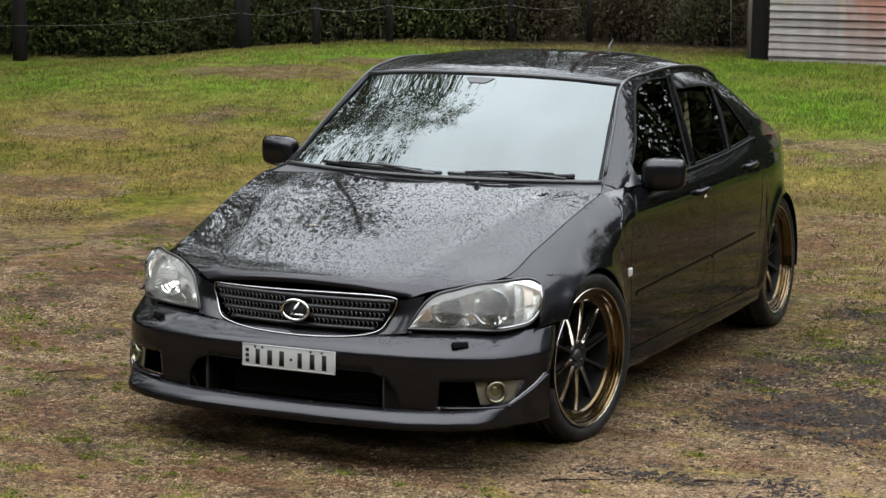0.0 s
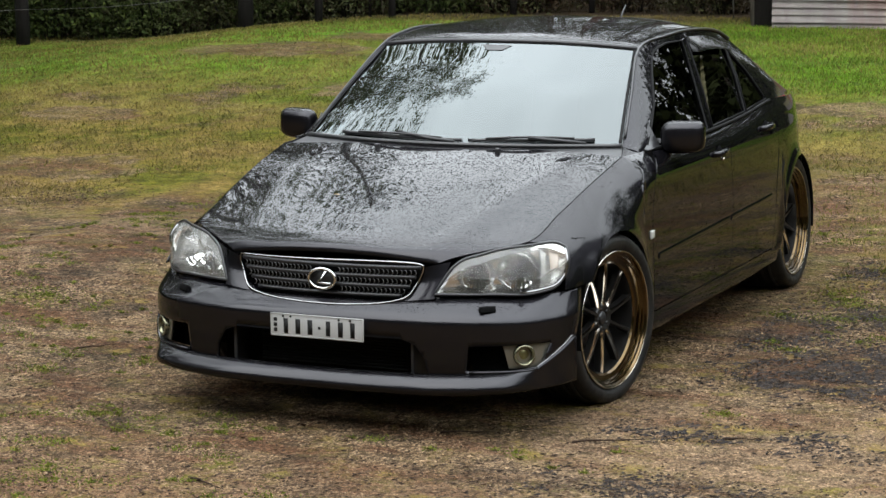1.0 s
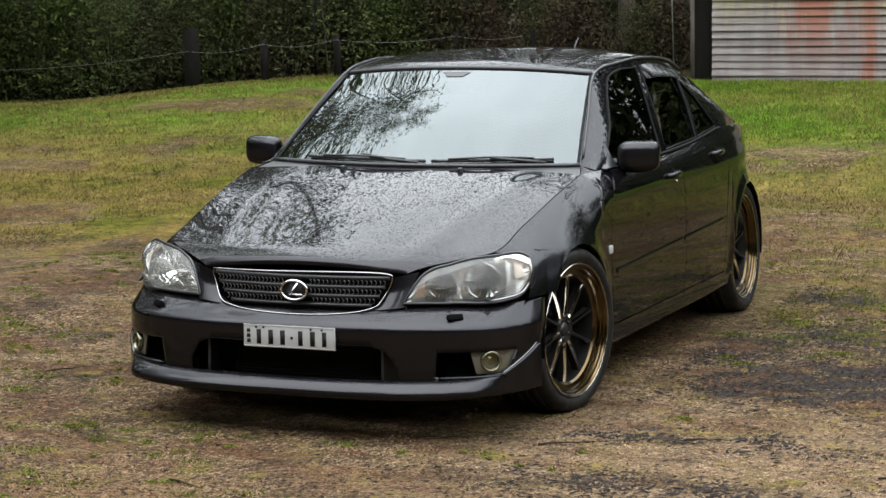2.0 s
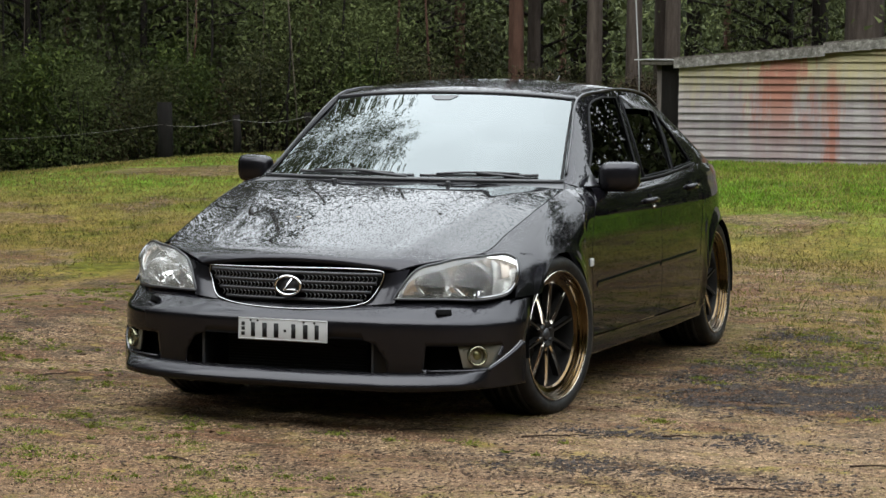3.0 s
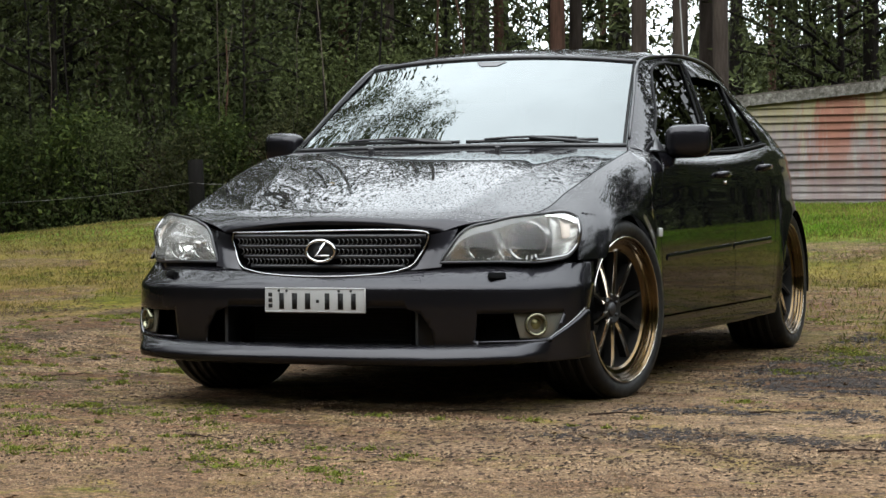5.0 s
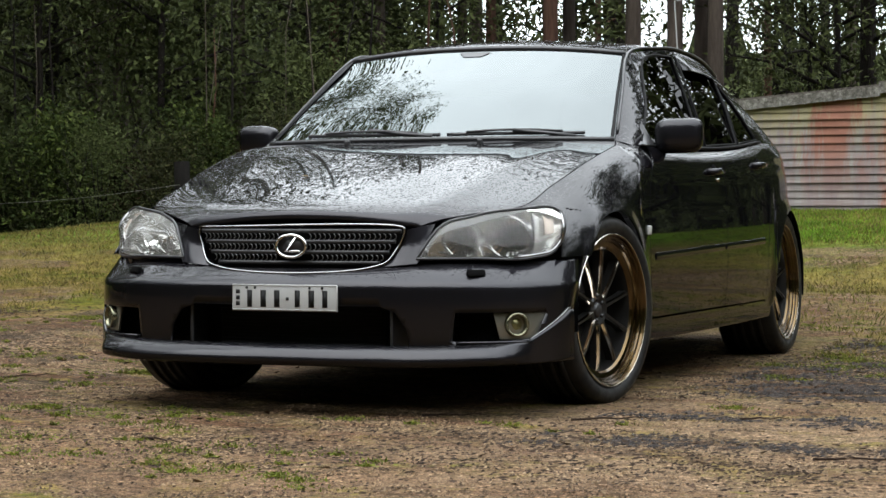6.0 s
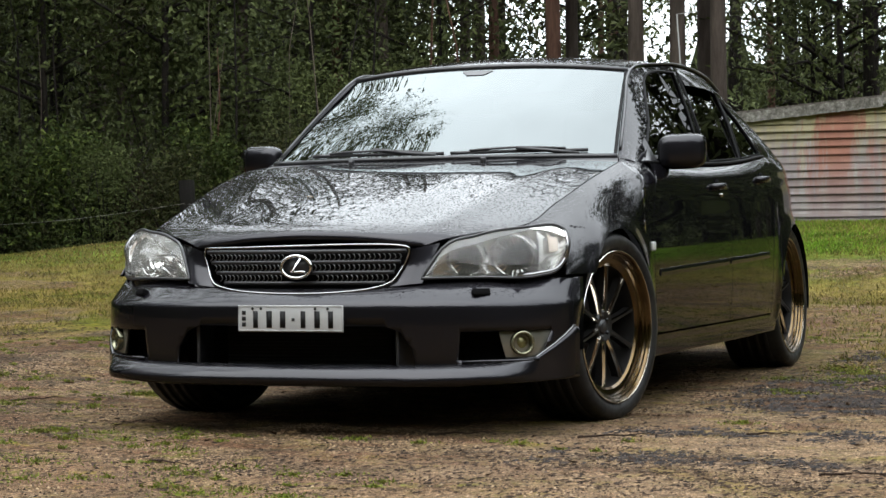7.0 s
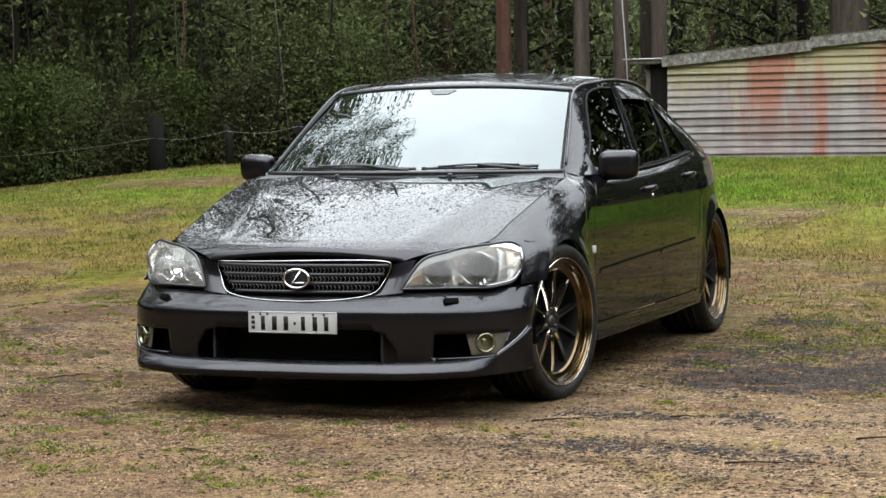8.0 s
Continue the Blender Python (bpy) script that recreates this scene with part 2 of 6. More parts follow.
def lamp_glass(name="hazy_lamp_lens", low=0.02, high=0.09):
    """Old clear plastic: it mirrors by Fresnel, is mostly clear and a little milky."""
    m = glass(name, (0.97, 0.97, 0.95), 1.26, 0.01, False)
    k = Nodes(m)
    clear = next(n for n in k.n if n.type == "BSDF_TRANSPARENT")
    top = next(n for n in k.n if n.type == "MIX_SHADER")
    milk, mix = k.n.new("ShaderNodeBsdfDiffuse"), k.n.new("ShaderNodeMixShader")
    milk.inputs["Color"].default_value = (0.46, 0.45, 0.41, 1)
    k.link(k.ramp(k.noise(6, 4), (0.3, low), (0.75, high)), mix.inputs[0])
    k.link(clear.outputs[0], mix.inputs[1])
    k.link(milk.outputs[0], mix.inputs[2])
    k.link(mix.outputs[0], top.inputs[1])
    return m


INNER = clear_face()
PAINT = wet_paint()
BLACK = material("satin_black_plastic", (0.012, 0.012, 0.013), 0.42)
# near black without sheen: the deep shade of hollows put into the colour
HOLE = material("hollow_shade_black", (0.004, 0.004, 0.004), 0.9, Specular_IOR_Level=0.02)
SEAL = material("matt_window_rubber", (0.006, 0.006, 0.006), 0.7, Specular_IOR_Level=0.1)
TRIM = material("black_rubber_seal", (0.010, 0.010, 0.011), 0.35)
CHROME = material("polished_chrome", (0.62, 0.62, 0.62), 0.10, 1.0)
DULL_CHROME = material("dull_chrome", (0.30, 0.30, 0.30), 0.2, 1.0)
SATIN = material("machined_alloy", (0.62, 0.58, 0.52), 0.22, 1.0)
SATIN_DARK = material("grey_spoiler_line", (0.22, 0.22, 0.22), 0.3, 0.8)
SPOKE = material("satin_black_spoke", (0.008, 0.0075, 0.007), 0.38, Specular_IOR_Level=0.3)
EDGE = material("polished_spoke_edge", (0.62, 0.57, 0.50), 0.10, 1.0)
BRONZE = bronze()
RUBBER = rubber()
SCREEN = glass("windscreen_glass", (0.10, 0.12, 0.115), 1.84, film=(0.93, 1.0, 1.0))
SIDE_GLASS = glass("side_window_glass", (0.016, 0.020, 0.019), 1.30, 0.0, False)
DARK_GLASS = glass("tinted_window_glass", (0.012, 0.012, 0.012), 1.36, 0.0, False)
LENS = lamp_glass("hazy_lamp_lens", 0.025, 0.09)
LENS_MILKY = lamp_glass("milky_lamp_lens", 0.08, 0.30)
REFLECTOR = material("lamp_reflector", (0.80, 0.80, 0.80), 0.05, 1.0)
AMBER = material("amber_lens", (0.40, 0.34, 0.29), 0.3)
MILKY = material("milky_white_lens", (0.30, 0.30, 0.28), 0.25)
RED_LENS = material("red_lens", (0.30, 0.01, 0.01), 0.15)
CABIN = material("charcoal_cabin_cloth", (0.035, 0.035, 0.037), 0.85)
PLATE = material("white_plate_enamel", (0.31, 0.31, 0.30), 0.3)
INK = material("black_plate_paint", (0.012, 0.012, 0.012), 0.6, Specular_IOR_Level=0.1)
YELLOWED = material("yellowed_fog_lens", (0.15, 0.135, 0.055), 0.16, 0.5)
BEZEL = material("aged_fog_bezel", (0.21, 0.205, 0.175), 0.28, 0.75)
FOG_RING = material("khaki_fog_ring", (0.17, 0.165, 0.11), 0.2, 0.8)
ALLOY_DULL = material("dull_aluminium_fins", (0.009, 0.009, 0.009), 0.6, 0.0, Specular_IOR_Level=0.1)
DISC = material("brake_disc_steel", (0.28, 0.26, 0.25), 0.35, 1.0)


# ---- ground: one sheet, flat by the car, rising to a grassy bank ----
def smooth(a, b, v):
    s = min(max((v - a) / (b - a), 0.0), 1.0)
    return s * s * (3 - 2 * s)


def land(x, y):
    """The height of the ground."""
    rise = 0.635 * smooth(2.0, 13.0, y) * (1 - 0.52 * smooth(-6.4, -11.0, x))
    bank = 0.12 * math.exp(-((x + 2.6) / 1.1) ** 2 - ((y - 2.0) / 1.6) ** 2)
    ditch = -0.10 * math.exp(-((x - 1.2) / 2.2) ** 2 - ((y - 6.8) / 1.0) ** 2)
    bumps = 0.018 * noise.noise((x * 0.9, y * 0.9, 0.3)) + 0.012 * noise.noise((x * 2.7, y * 2.7, 4.0))
    near = math.exp(-(max(0.0, abs(x) - 1.0) ** 2) / 0.5) * smooth(-1.4, -0.8, y) * (1 - smooth(3.0, 3.8, y))
    return -0.022 + rise + bank + ditch + bumps * (1 - 0.85 * near)


def steps(a, b, fine, reach, grow=1.22):
    mid = list(np.arange(a, b, fine))
    low, high, d = [], [], fine
    while (low[-1] if low else a) > -reach:
        d *= grow
        low.append((low[-1] if low else a) - d)
    d = fine
    while (high[-1] if high else mid[-1]) < reach:
        d *= grow
        high.append((high[-1] if high else mid[-1]) + d)
    return low[::-1] + mid + high


# worn bare places in the grass: centre and half sizes
BARE = ((-5.0, 4.8, 0.75, 0.5), (-6.1, 10.2, 1.1, 0.5), (-5.4, 11.4, 1.0, 0.4), (-3.9, 8.2, 0.9, 0.5), (-8.2, 6.2, 1.1, 0.5), (-0.2, 8.0, 0.7, 0.28), (1.9, 6.4, 0.8, 0.4), (-6.0, 6.8, 0.6, 0.3))


# wet streaks: middle and half size
WET = ((1.85, 0.98, 0.50, 0.36), (1.50, 0.63, 0.26, 0.12), (1.08, 1.60, 0.22, 0.42), (1.46, 2.05, 0.32, 0.24), (1.42, -0.30, 0.50, 0.14), (1.25, 3.05, 0.34, 0.18), (1.40, -1.08, 0.70, 0.15), (2.15, 1.5, 0.3, 0.3))


def ground_material():
    m = material("wet_dirt_gravel_and_grass", (0.138, 0.085, 0.035), 0.85, Specular_IOR_Level=0.06)
    k = Nodes(m)
    pos = k.coords.outputs["Object"]
    xyz = k.n.new("ShaderNodeSeparateXYZ")
    k.link(pos, xyz.inputs[0])
    big, mid, fine = k.noise(0.55, 5, 0.6), k.noise(3.2, 6, 0.65), k.noise(38, 5, 0.7)
    soil = k.mix(mid, (0.130, 0.064, 0.030), (0.275, 0.148, 0.070))
    soil = k.mix(k.ramp(k.noise(1.3, 5), (0.42, 0.0), (0.60, 1.0)), soil, (0.310, 0.204, 0.124))
    grit = k.voronoi(75, out="Color")
    grit_value = k.n.new("ShaderNodeRGBToBW")
    k.link(grit, grit_value.inputs[0])
    soil = k.mix(0.62, soil, k.ramp(grit_value.outputs[0], (0.1, (0.040, 0.026, 0.017)), (0.5, (0.165, 0.106, 0.056)), (0.9, (0.380, 0.275, 0.170))))
    fine_grit = k.n.new("ShaderNodeRGBToBW")
    k.link(k.voronoi(190, out="Color"), fine_grit.inputs[0])
    soil = k.mix(0.45, soil, k.ramp(fine_grit.outputs[0], (0.15, (0.035, 0.024, 0.016)), (0.5, (0.150, 0.098, 0.052)), (0.9, (0.400, 0.300, 0.190))))
    soil = k.mix(k.ramp(k.noise(11, 8, 0.75), (0.45, 0.0), (0.62, 0.75)), soil, (0.040, 0.030, 0.019))
    soil = k.mix(k.ramp(k.noise(17, 8, 0.75, distortion=0.6), (0.60, 0.0), (0.72, 0.7)), soil, (0.225, 0.164, 0.104))
    dark = k.ramp(k.noise(1.7, 6, 0.7), (0.47, 0.0), (0.60, 0.85))
    soil = k.mix(dark, soil, (0.038, 0.027, 0.017))
    # tyre-worn, wet, dark streaks by the car's left side
    ragged = k.math("MULTIPLY", k.math("SUBTRACT", k.noise(5.5, 8, 0.80, k.stretch(0.8, 1.25, 1.0)), 0.5), 5.0)
    wet = None
    for px, py, ax, ay in WET:
        dx = k.math("MULTIPLY", k.math("SUBTRACT", xyz.outputs["X"], px), 1 / ax)
        dy = k.math("MULTIPLY", k.math("SUBTRACT", xyz.outputs["Y"], py), 1 / ay)
        near = k.math("SUBTRACT", 1.0, k.math("SQRT", k.math("ADD", k.math("MULTIPLY", dx, dx), k.math("MULTIPLY", dy, dy))))
        wet = near if wet is None else k.math("MAXIMUM", wet, near)
    wet = k.math("ADD", k.math("MULTIPLY", wet, 0.8), ragged)
    wet = k.ramp(wet, (-0.05, 0.0), (0.45, 0.90))
    soil = k.mix(wet, soil, k.ramp(fine, (0.35, (0.011, 0.009, 0.008)), (0.7, (0.042, 0.033, 0.026))))
    green = k.mix(k.ramp(k.noise(14, 6, 0.75), (0.3, 0.0), (0.7, 1.0)), (0.036, 0.044, 0.005), (0.185, 0.172, 0.020))
    straw = k.mix(k.ramp(k.noise(20, 6, 0.75), (0.3, 0.0), (0.7, 1.0)), (0.090, 0.064, 0.016), (0.330, 0.225, 0.066))
    grass = k.mix(k.ramp(k.noise(0.9, 6, 0.7), (0.41, 0.0), (0.56, 0.95)), green, straw)
    lush = k.span(xyz.outputs["Y"], 6.5, 10.0)
    lush = k.math("MULTIPLY", lush, k.ramp(k.noise(0.7, 4), (0.35, 0.25), (0.6, 1.0)))
    grass = k.mix(lush, grass, k.mix(k.noise(16, 5, 0.7), (0.060, 0.135, 0.006), (0.165, 0.300, 0.020)))
    # grass takes over away from the parking place
    edge = k.math("ADD", 3.4, k.math("MULTIPLY", k.span(xyz.outputs["X"], -3.5, 0.2), 2.4))
    far = k.math("MULTIPLY", k.math("SUBTRACT", xyz.outputs["Y"], edge), 0.55)
    cover = k.math("ADD", far, k.math("MULTIPLY", k.math("SUBTRACT", k.noise(1.1, 7, 0.7), 0.5), 3.4))
    cover = k.ramp(cover, (0.0, 0.0), (0.5, 1.0))
    mixed = k.math("MULTIPLY", k.span(xyz.outputs["X"], -0.2, 0.8), k.span(xyz.outputs["Y"], 1.6, 3.4))
    cover = k.math("MAXIMUM", cover, k.math("MULTIPLY", mixed, k.ramp(k.noise(2.6, 7, 0.75), (0.46, 0.0), (0.60, 0.85))))
    bare = k.ramp(k.noise(0.62, 5, 0.6, distortion=0.4), (0.54, 0.0), (0.61, 0.95))
    cover = k.math("MULTIPLY", cover, k.math("SUBTRACT", 1.0, k.math("MULTIPLY", bare, k.span(xyz.outputs["Y"], 10.5, 8.5))))
    for px, py, ax, ay in BARE:
        ex = k.math("MULTIPLY", k.math("SUBTRACT", xyz.outputs["X"], px), 1 / ax)
        ey = k.math("MULTIPLY", k.math("SUBTRACT", xyz.outputs["Y"], py), 1 / ay)
        d = k.math("ADD", k.math("ADD", k.math("MULTIPLY", ex, ex), k.math("MULTIPLY", ey, ey)), k.math("MULTIPLY", k.math("SUBTRACT", mid, 0.5), 4.0))
        cover = k.math("MULTIPLY", cover, k.ramp(d, (0.5, 0.15), (1.0, 1.0)))
    tufts = k.ramp(k.noise(4.5, 6, 0.72), (0.56, 0.0), (0.66, 0.8))
    cover = k.math("MAXIMUM", cover, tufts)
    mossy = k.math("MULTIPLY", k.ramp(k.noise(2.1, 8, 0.78), (0.50, 0.0), (0.62, 0.55)), k.ramp(k.noise(34, 5, 0.75), (0.42, 0.0), (0.58, 1.0)))
    grain = k.math("MULTIPLY", k.ramp(k.noise(150, 3, 0.7), (0.34, 0.45), (0.66, 1.55)), k.ramp(k.noise(28, 5, 0.8), (0.36, 0.55), (0.64, 1.45)))
    grain = k.math("MULTIPLY", grain, k.math("MULTIPLY", k.ramp(grit_value.outputs[0], (0.2, 0.72), (0.8, 1.30)), k.ramp(fine_grit.outputs[0], (0.2, 0.70), (0.8, 1.32))))
    damp = k.ramp(k.noise(1.9, 7, 0.75, k.stretch(0.55, 1.7, 1.0)), (0.48, 0.0), (0.57, 0.85))
    soil = k.mix(damp, soil, (0.112, 0.055, 0.029))
    coarse = k.math("MULTIPLY", k.span(xyz.outputs["Y"], -0.9, -1.9), k.ramp(k.noise(4.0, 6, 0.7), (0.35, 0.3), (0.60, 0.9)))
    soil = k.mix(coarse, soil, k.mix(fine, (0.068, 0.039, 0.022), (0.30, 0.182, 0.100)))
    sandy = k.math("MULTIPLY", k.math("MULTIPLY", k.span(xyz.outputs["X"], 0.5, 1.2), k.math("MULTIPLY", k.span(xyz.outputs["Y"], 0.5, -0.2), k.span(xyz.outputs["Y"], -2.6, -1.6))), k.ramp(k.noise(2.2, 6, 0.7, k.stretch(0.7, 1.5, 1.0)), (0.40, 0.0), (0.55, 0.75)))
    soil = k.mix(sandy, soil, k.mix(fine, (0.19, 0.125, 0.072), (0.34, 0.235, 0.145)))
    speck = k.n.new("ShaderNodeVectorMath")
    speck.operation = "SCALE"
    k.link(soil, speck.inputs[0])
    k.link(grain, speck.inputs["Scale"])
    soil = k.mix(mossy, speck.outputs[0], k.mix(fine, (0.085, 0.075, 0.012), (0.215, 0.180, 0.038)))
    mottle = k.n.new("ShaderNodeVectorMath")
    mottle.operation = "SCALE"
    k.link(grass, mottle.inputs[0])
    k.link(k.math("MULTIPLY", k.ramp(k.noise(4.5, 7, 0.8), (0.36, 0.55), (0.62, 1.3)), k.ramp(k.noise(60, 4, 0.75), (0.34, 0.6), (0.66, 1.4))), mottle.inputs["Scale"])
    tilled = k.mix(cover, soil, mottle.outputs[0])
    # leaf litter under the trees
    shade = k.span(k.math("ADD", xyz.outputs["Y"], k.math("MULTIPLY", k.noise(1.5, 4), 0.8)), 13.6, 14.4)
    k.soaked(k.mix(shade, tilled, k.mix(fine, (0.020, 0.014, 0.008), (0.070, 0.048, 0.026))))
    k.set("Roughness", k.mix(wet, k.ramp(mid, (0.3, 0.7), (0.7, 0.95)), 0.75))
    rough = k.math("ADD", k.math("MULTIPLY", fine, 0.6), k.voronoi(75))
    k.set("Normal", k.bump(k.noise(9, 6, 0.7), 0.8, 0.04, k.bump(rough, 1.0, 0.014)))
    return m


GROUND = ground_material()
gx, gy = steps(-5.0, 5.0, 0.06, 420), steps(-8.0, 13.0, 0.07, 420)
gv = [(x, y, land(x, y)) for y in gy for x in gx]
gf = [(j * len(gx) + i, j * len(gx) + i + 1, (j + 1) * len(gx) + i + 1, (j + 1) * len(gx) + i) for j in range(len(gy) - 1) for i in range(len(gx) - 1)]
ground_mesh = bpy.data.meshes.new("ground")
ground_mesh.from_pydata(gv, [], gf)
ground_mesh.materials.append(GROUND)
ground_mesh.polygons.foreach_set("use_smooth", [True] * len(gf))
ground = tagged(new("ground", ground_mesh), "wet brown dirt and gravel clearing with patchy green grass", "ground", "", "structure")


# ---- the car: a low graphite saloon, nose towards -y, its left side towards +x ----
AXLE_F, AXLE_R, HUB, ARCH = 0.070, 2.655, 0.300, 0.330
car = thing("car", "wet graphite grey four-door sports saloon on bronze deep-dish wheels", "car")

side_x = curve((0.14, 0.832), (0.24, 0.852), (0.35, 0.864), (0.47, 0.868), (0.58, 0.866), (0.70, 0.860), (0.80, 0.850), (0.86, 0.828), (0.90, 0.802), (0.98, 0.775))
plan_x = curve((-0.45, -0.034), (-0.2, -0.016), (0.1, -0.008), (0.5, -0.004), (1.2, 0.0), (2.3, 0.0), (2.5, -0.006), (2.66, -0.022), (2.85, -0.062), (3.0, -0.104), (3.2, -0.175), (3.42, -0.245), (3.5, -0.275))


def flank(y, z):
    """Half the body's width; it swells over the wheels."""
    swell = 0.014 * sum(math.exp(-((math.hypot(y - a, z - HUB) - ARCH) / 0.045) ** 2) for a in (AXLE_F, AXLE_R)) if z > 0.2 else 0
    return side_x(z) + plan_x(y) + swell


def arch_z(y, axle):
    d = ARCH ** 2 - (y - axle) ** 2
    return HUB + math.sqrt(d) if d > 0 else 0.0


# bonnet: the centre line and the edge along lamp and wing, front to back
bonnet_mid = curve((0, (-0.600, 0.594)), (0.04, (-0.625, 0.606)), (0.10, (-0.620, 0.633)), (0.14, (-0.590, 0.646)), (0.30, (-0.43, 0.692)), (0.55, (-0.14, 0.771)), (0.8, (0.14, 0.841)), (1, (0.37, 0.893)))
bonnet_rim = curve((0, (0.395, -0.570, 0.574)), (0.04, (0.408, -0.592, 0.581)), (0.10, (0.46, -0.565, 0.602)), (0.22, (0.58, -0.475, 0.629)), (0.33, (0.678, -0.382, 0.648)), (0.50, (0.705, -0.16, 0.716)), (0.75, (0.730, 0.14, 0.803)), (1, (0.744, 0.42, 0.868)))


def bow(mid, rim, u, v, py=2.0, pz=2.4):
    s = 2 * v - 1
    c, e = mid(u), rim(u)
    a = abs(s)
    return (s * e[0], c[0] + (e[1] - c[0]) * a ** py, c[1] + (e[2] - c[1]) * a ** pz)


def bonnet_at(u, v):
    x, y, z = bow(bonnet_mid, bonnet_rim, u, v, 2.2, 2.05)
    # the two ridges that run from the grille's corners to the pillars
    ridge = 0.36 + 0.24 * u
    z += 0.005 * math.exp(-((abs(x) - ridge) / 0.060) ** 2) * smooth(0.0, 0.15, u) * (1 - smooth(0.85, 1.0, u))
    return (x, y, z)


bonnet_us = [0, 0.012, 0.025, 0.04, 0.06, 0.08, 0.1] + [0.1 + 0.9 * i / 40 for i in range(1, 41)]
bonnet = part("bonnet", patch(bonnet_at, 0, 56, us=bonnet_us, flip=True), PAINT, car, "wet bonnet with beads of rain", thick=0.006)


wing_front = curve((0.2, -0.40), (0.485, -0.404), (0.52, -0.378), (0.57, -0.352), (0.618, -0.334), (0.634, -0.340), (0.643, -0.364), (0.65, -0.380), (0.9, -0.38))
wing_back = curve((0.2, 0.50), (0.74, 0.50), (0.80, 0.535), (0.836, 0.585), (0.88, 0.635))


def bonnet_edge_z(y):
    return 0.64 + 0.235 * min(1.0, max(0.0, (y + 0.38) / 0.80))


def wing_at(u, v):
    """Front wing: from the bonnet's gap over the shoulder to the arch."""
    y = -0.345 + 0.845 * u
    w = v ** 1.5
    low = max(arch_z(y, AXLE_F), 0.245 if y > AXLE_F else 0.485)
    zz = bonnet_edge_z(y) + (low - bonnet_edge_z(y)) * w
    y = wing_front(zz) + (wing_back(zz) - wing_front(zz)) * u
    t = min(max((y + 0.60) / 1.02, 0.28), 1.0)
    lo, hi = 0.2, 1.0
    for _ in range(24):
        t = (lo + hi) / 2
        lo, hi = (t, hi) if bonnet_rim(t)[1] < y else (lo, t)
    e = bonnet_rim(t)
    top_x, top_z = e[0] + 0.004, e[2] - 0.001
    if y > 0.42:
        top_x, top_z = 0.749 + (y - 0.42) * 0.11, 0.868
    low = max(arch_z(y, AXLE_F), 0.245 if y > AXLE_F else 0.485)
    z = top_z + (low - top_z) * w
    fall = min(1.0, (top_z - z) / (0.21 - 0.125 * smooth(0.2, 0.56, y)))
    x = top_x + (flank(y, z) - top_x) * (1 - (1 - fall) ** 2.4)
    return (x, y, z)


wing_us = sorted(set([i / 50 for i in range(51)] + [((AXLE_F + ARCH * math.cos(a * math.pi / 40)) + 0.345) / 0.845 for a in range(0, 41) if -0.345 < AXLE_F + ARCH * math.cos(a * math.pi / 40) < 0.5]))
wing_bm = patch(wing_at, 0, 26, us=wing_us)
part("front_wing", mirrored(wing_bm), PAINT, car, thick=0.005)
part("front_wing", wing_bm, PAINT, car, thick=0.005)

def pillar_base(u, v):
    a, b, c = Vector((0.746, 0.425, 0.868)), Vector((0.701, 0.565, 0.888)), Vector((0.772, 0.640, 0.868))
    p = a.lerp(b, u)
    return tuple(p.lerp(a.lerp(c, u), v))


pillar_bm = patch(pillar_base, 8, 4)
part("pillar_base", mirrored(pillar_bm), PAINT, car, thick=0.004)
part("pillar_base", pillar_bm, PAINT, car, thick=0.004)

# front bumper: its plan line, and how far each height stands back from it
bumper_plan = curve((0, (0.0, -0.742)), (0.22, (0.20, -0.737)), (0.45, (0.43, -0.714)), (0.62, (0.63, -0.655)), (0.75, (0.757, -0.570)), (0.87, (0.842, -0.445)), (1.0, (0.874, -0.295)))
bumper_back = curve((0.150, 0.060), (0.170, 0.018), (0.20, 0.004), (0.25, 0.0), (0.33, 0.0), (0.38, 0.001), (0.396, 0.003), (0.405, 0.009), (0.420, 0.026), (0.440, 0.052), (0.455, 0.074), (0.466, 0.091), (0.478, 0.11))


bumper_end = curve((0.14, 0.90), (0.30, 0.925), (0.38, 0.95), (0.44, 0.98), (0.48, 1.0))


def bumper_at(s, z, out=0.0):
    side = -1 if s < 0 else 1
    a = abs(s)
    p, q = bumper_plan(a), bumper_plan(min(1, a + 0.01))
    r = bumper_plan(max(0, a - 0.01))
    nx, ny = -(r[1] - q[1]), (r[0] - q[0])
    n = math.hypot(nx, ny)
    back = bumper_back(z) * (1 - 0.75 * smooth(0.72, 1.0, a)) - out
    return (side * (p[0] - nx / n * back), p[1] - ny / n * back, z)


bumper_zs = [0.15, 0.156, 0.163, 0.17, 0.185, 0.2, 0.225, 0.25, 0.275, 0.3, 0.33, 0.36, 0.38, 0.39, 0.396, 0.40, 0.405, 0.412, 0.422, 0.43, 0.437, 0.444, 0.45, 0.456, 0.464, 0.471, 0.478]
bumper = part("front_bumper", patch(lambda u, v: bumper_at((2 * u - 1) * bumper_end(v), v), 96, 0, vs=bumper_zs, flip=False), PAINT, car, outward=True)
mod = bumper.modifiers.new("thickness", "SOLIDIFY")
mod.thickness, mod.offset = 0.02, -1
intake = [(-0.33, 0.332), (-0.385, 0.312), (-0.42, 0.26), (-0.432, 0.19), (0.432, 0.19), (0.42, 0.26), (0.385, 0.312), (0.33, 0.332)]
fog_hole = [(0.570, 0.312), (0.560, 0.222), (0.70, 0.222), (0.788, 0.230), (0.812, 0.314)]
grille_hole = [(-0.37, 0.60), (-0.358, 0.545), (-0.328, 0.474), (-0.272, 0.449), (0.272, 0.449), (0.328, 0.474), (0.358, 0.545), (0.37, 0.60)]
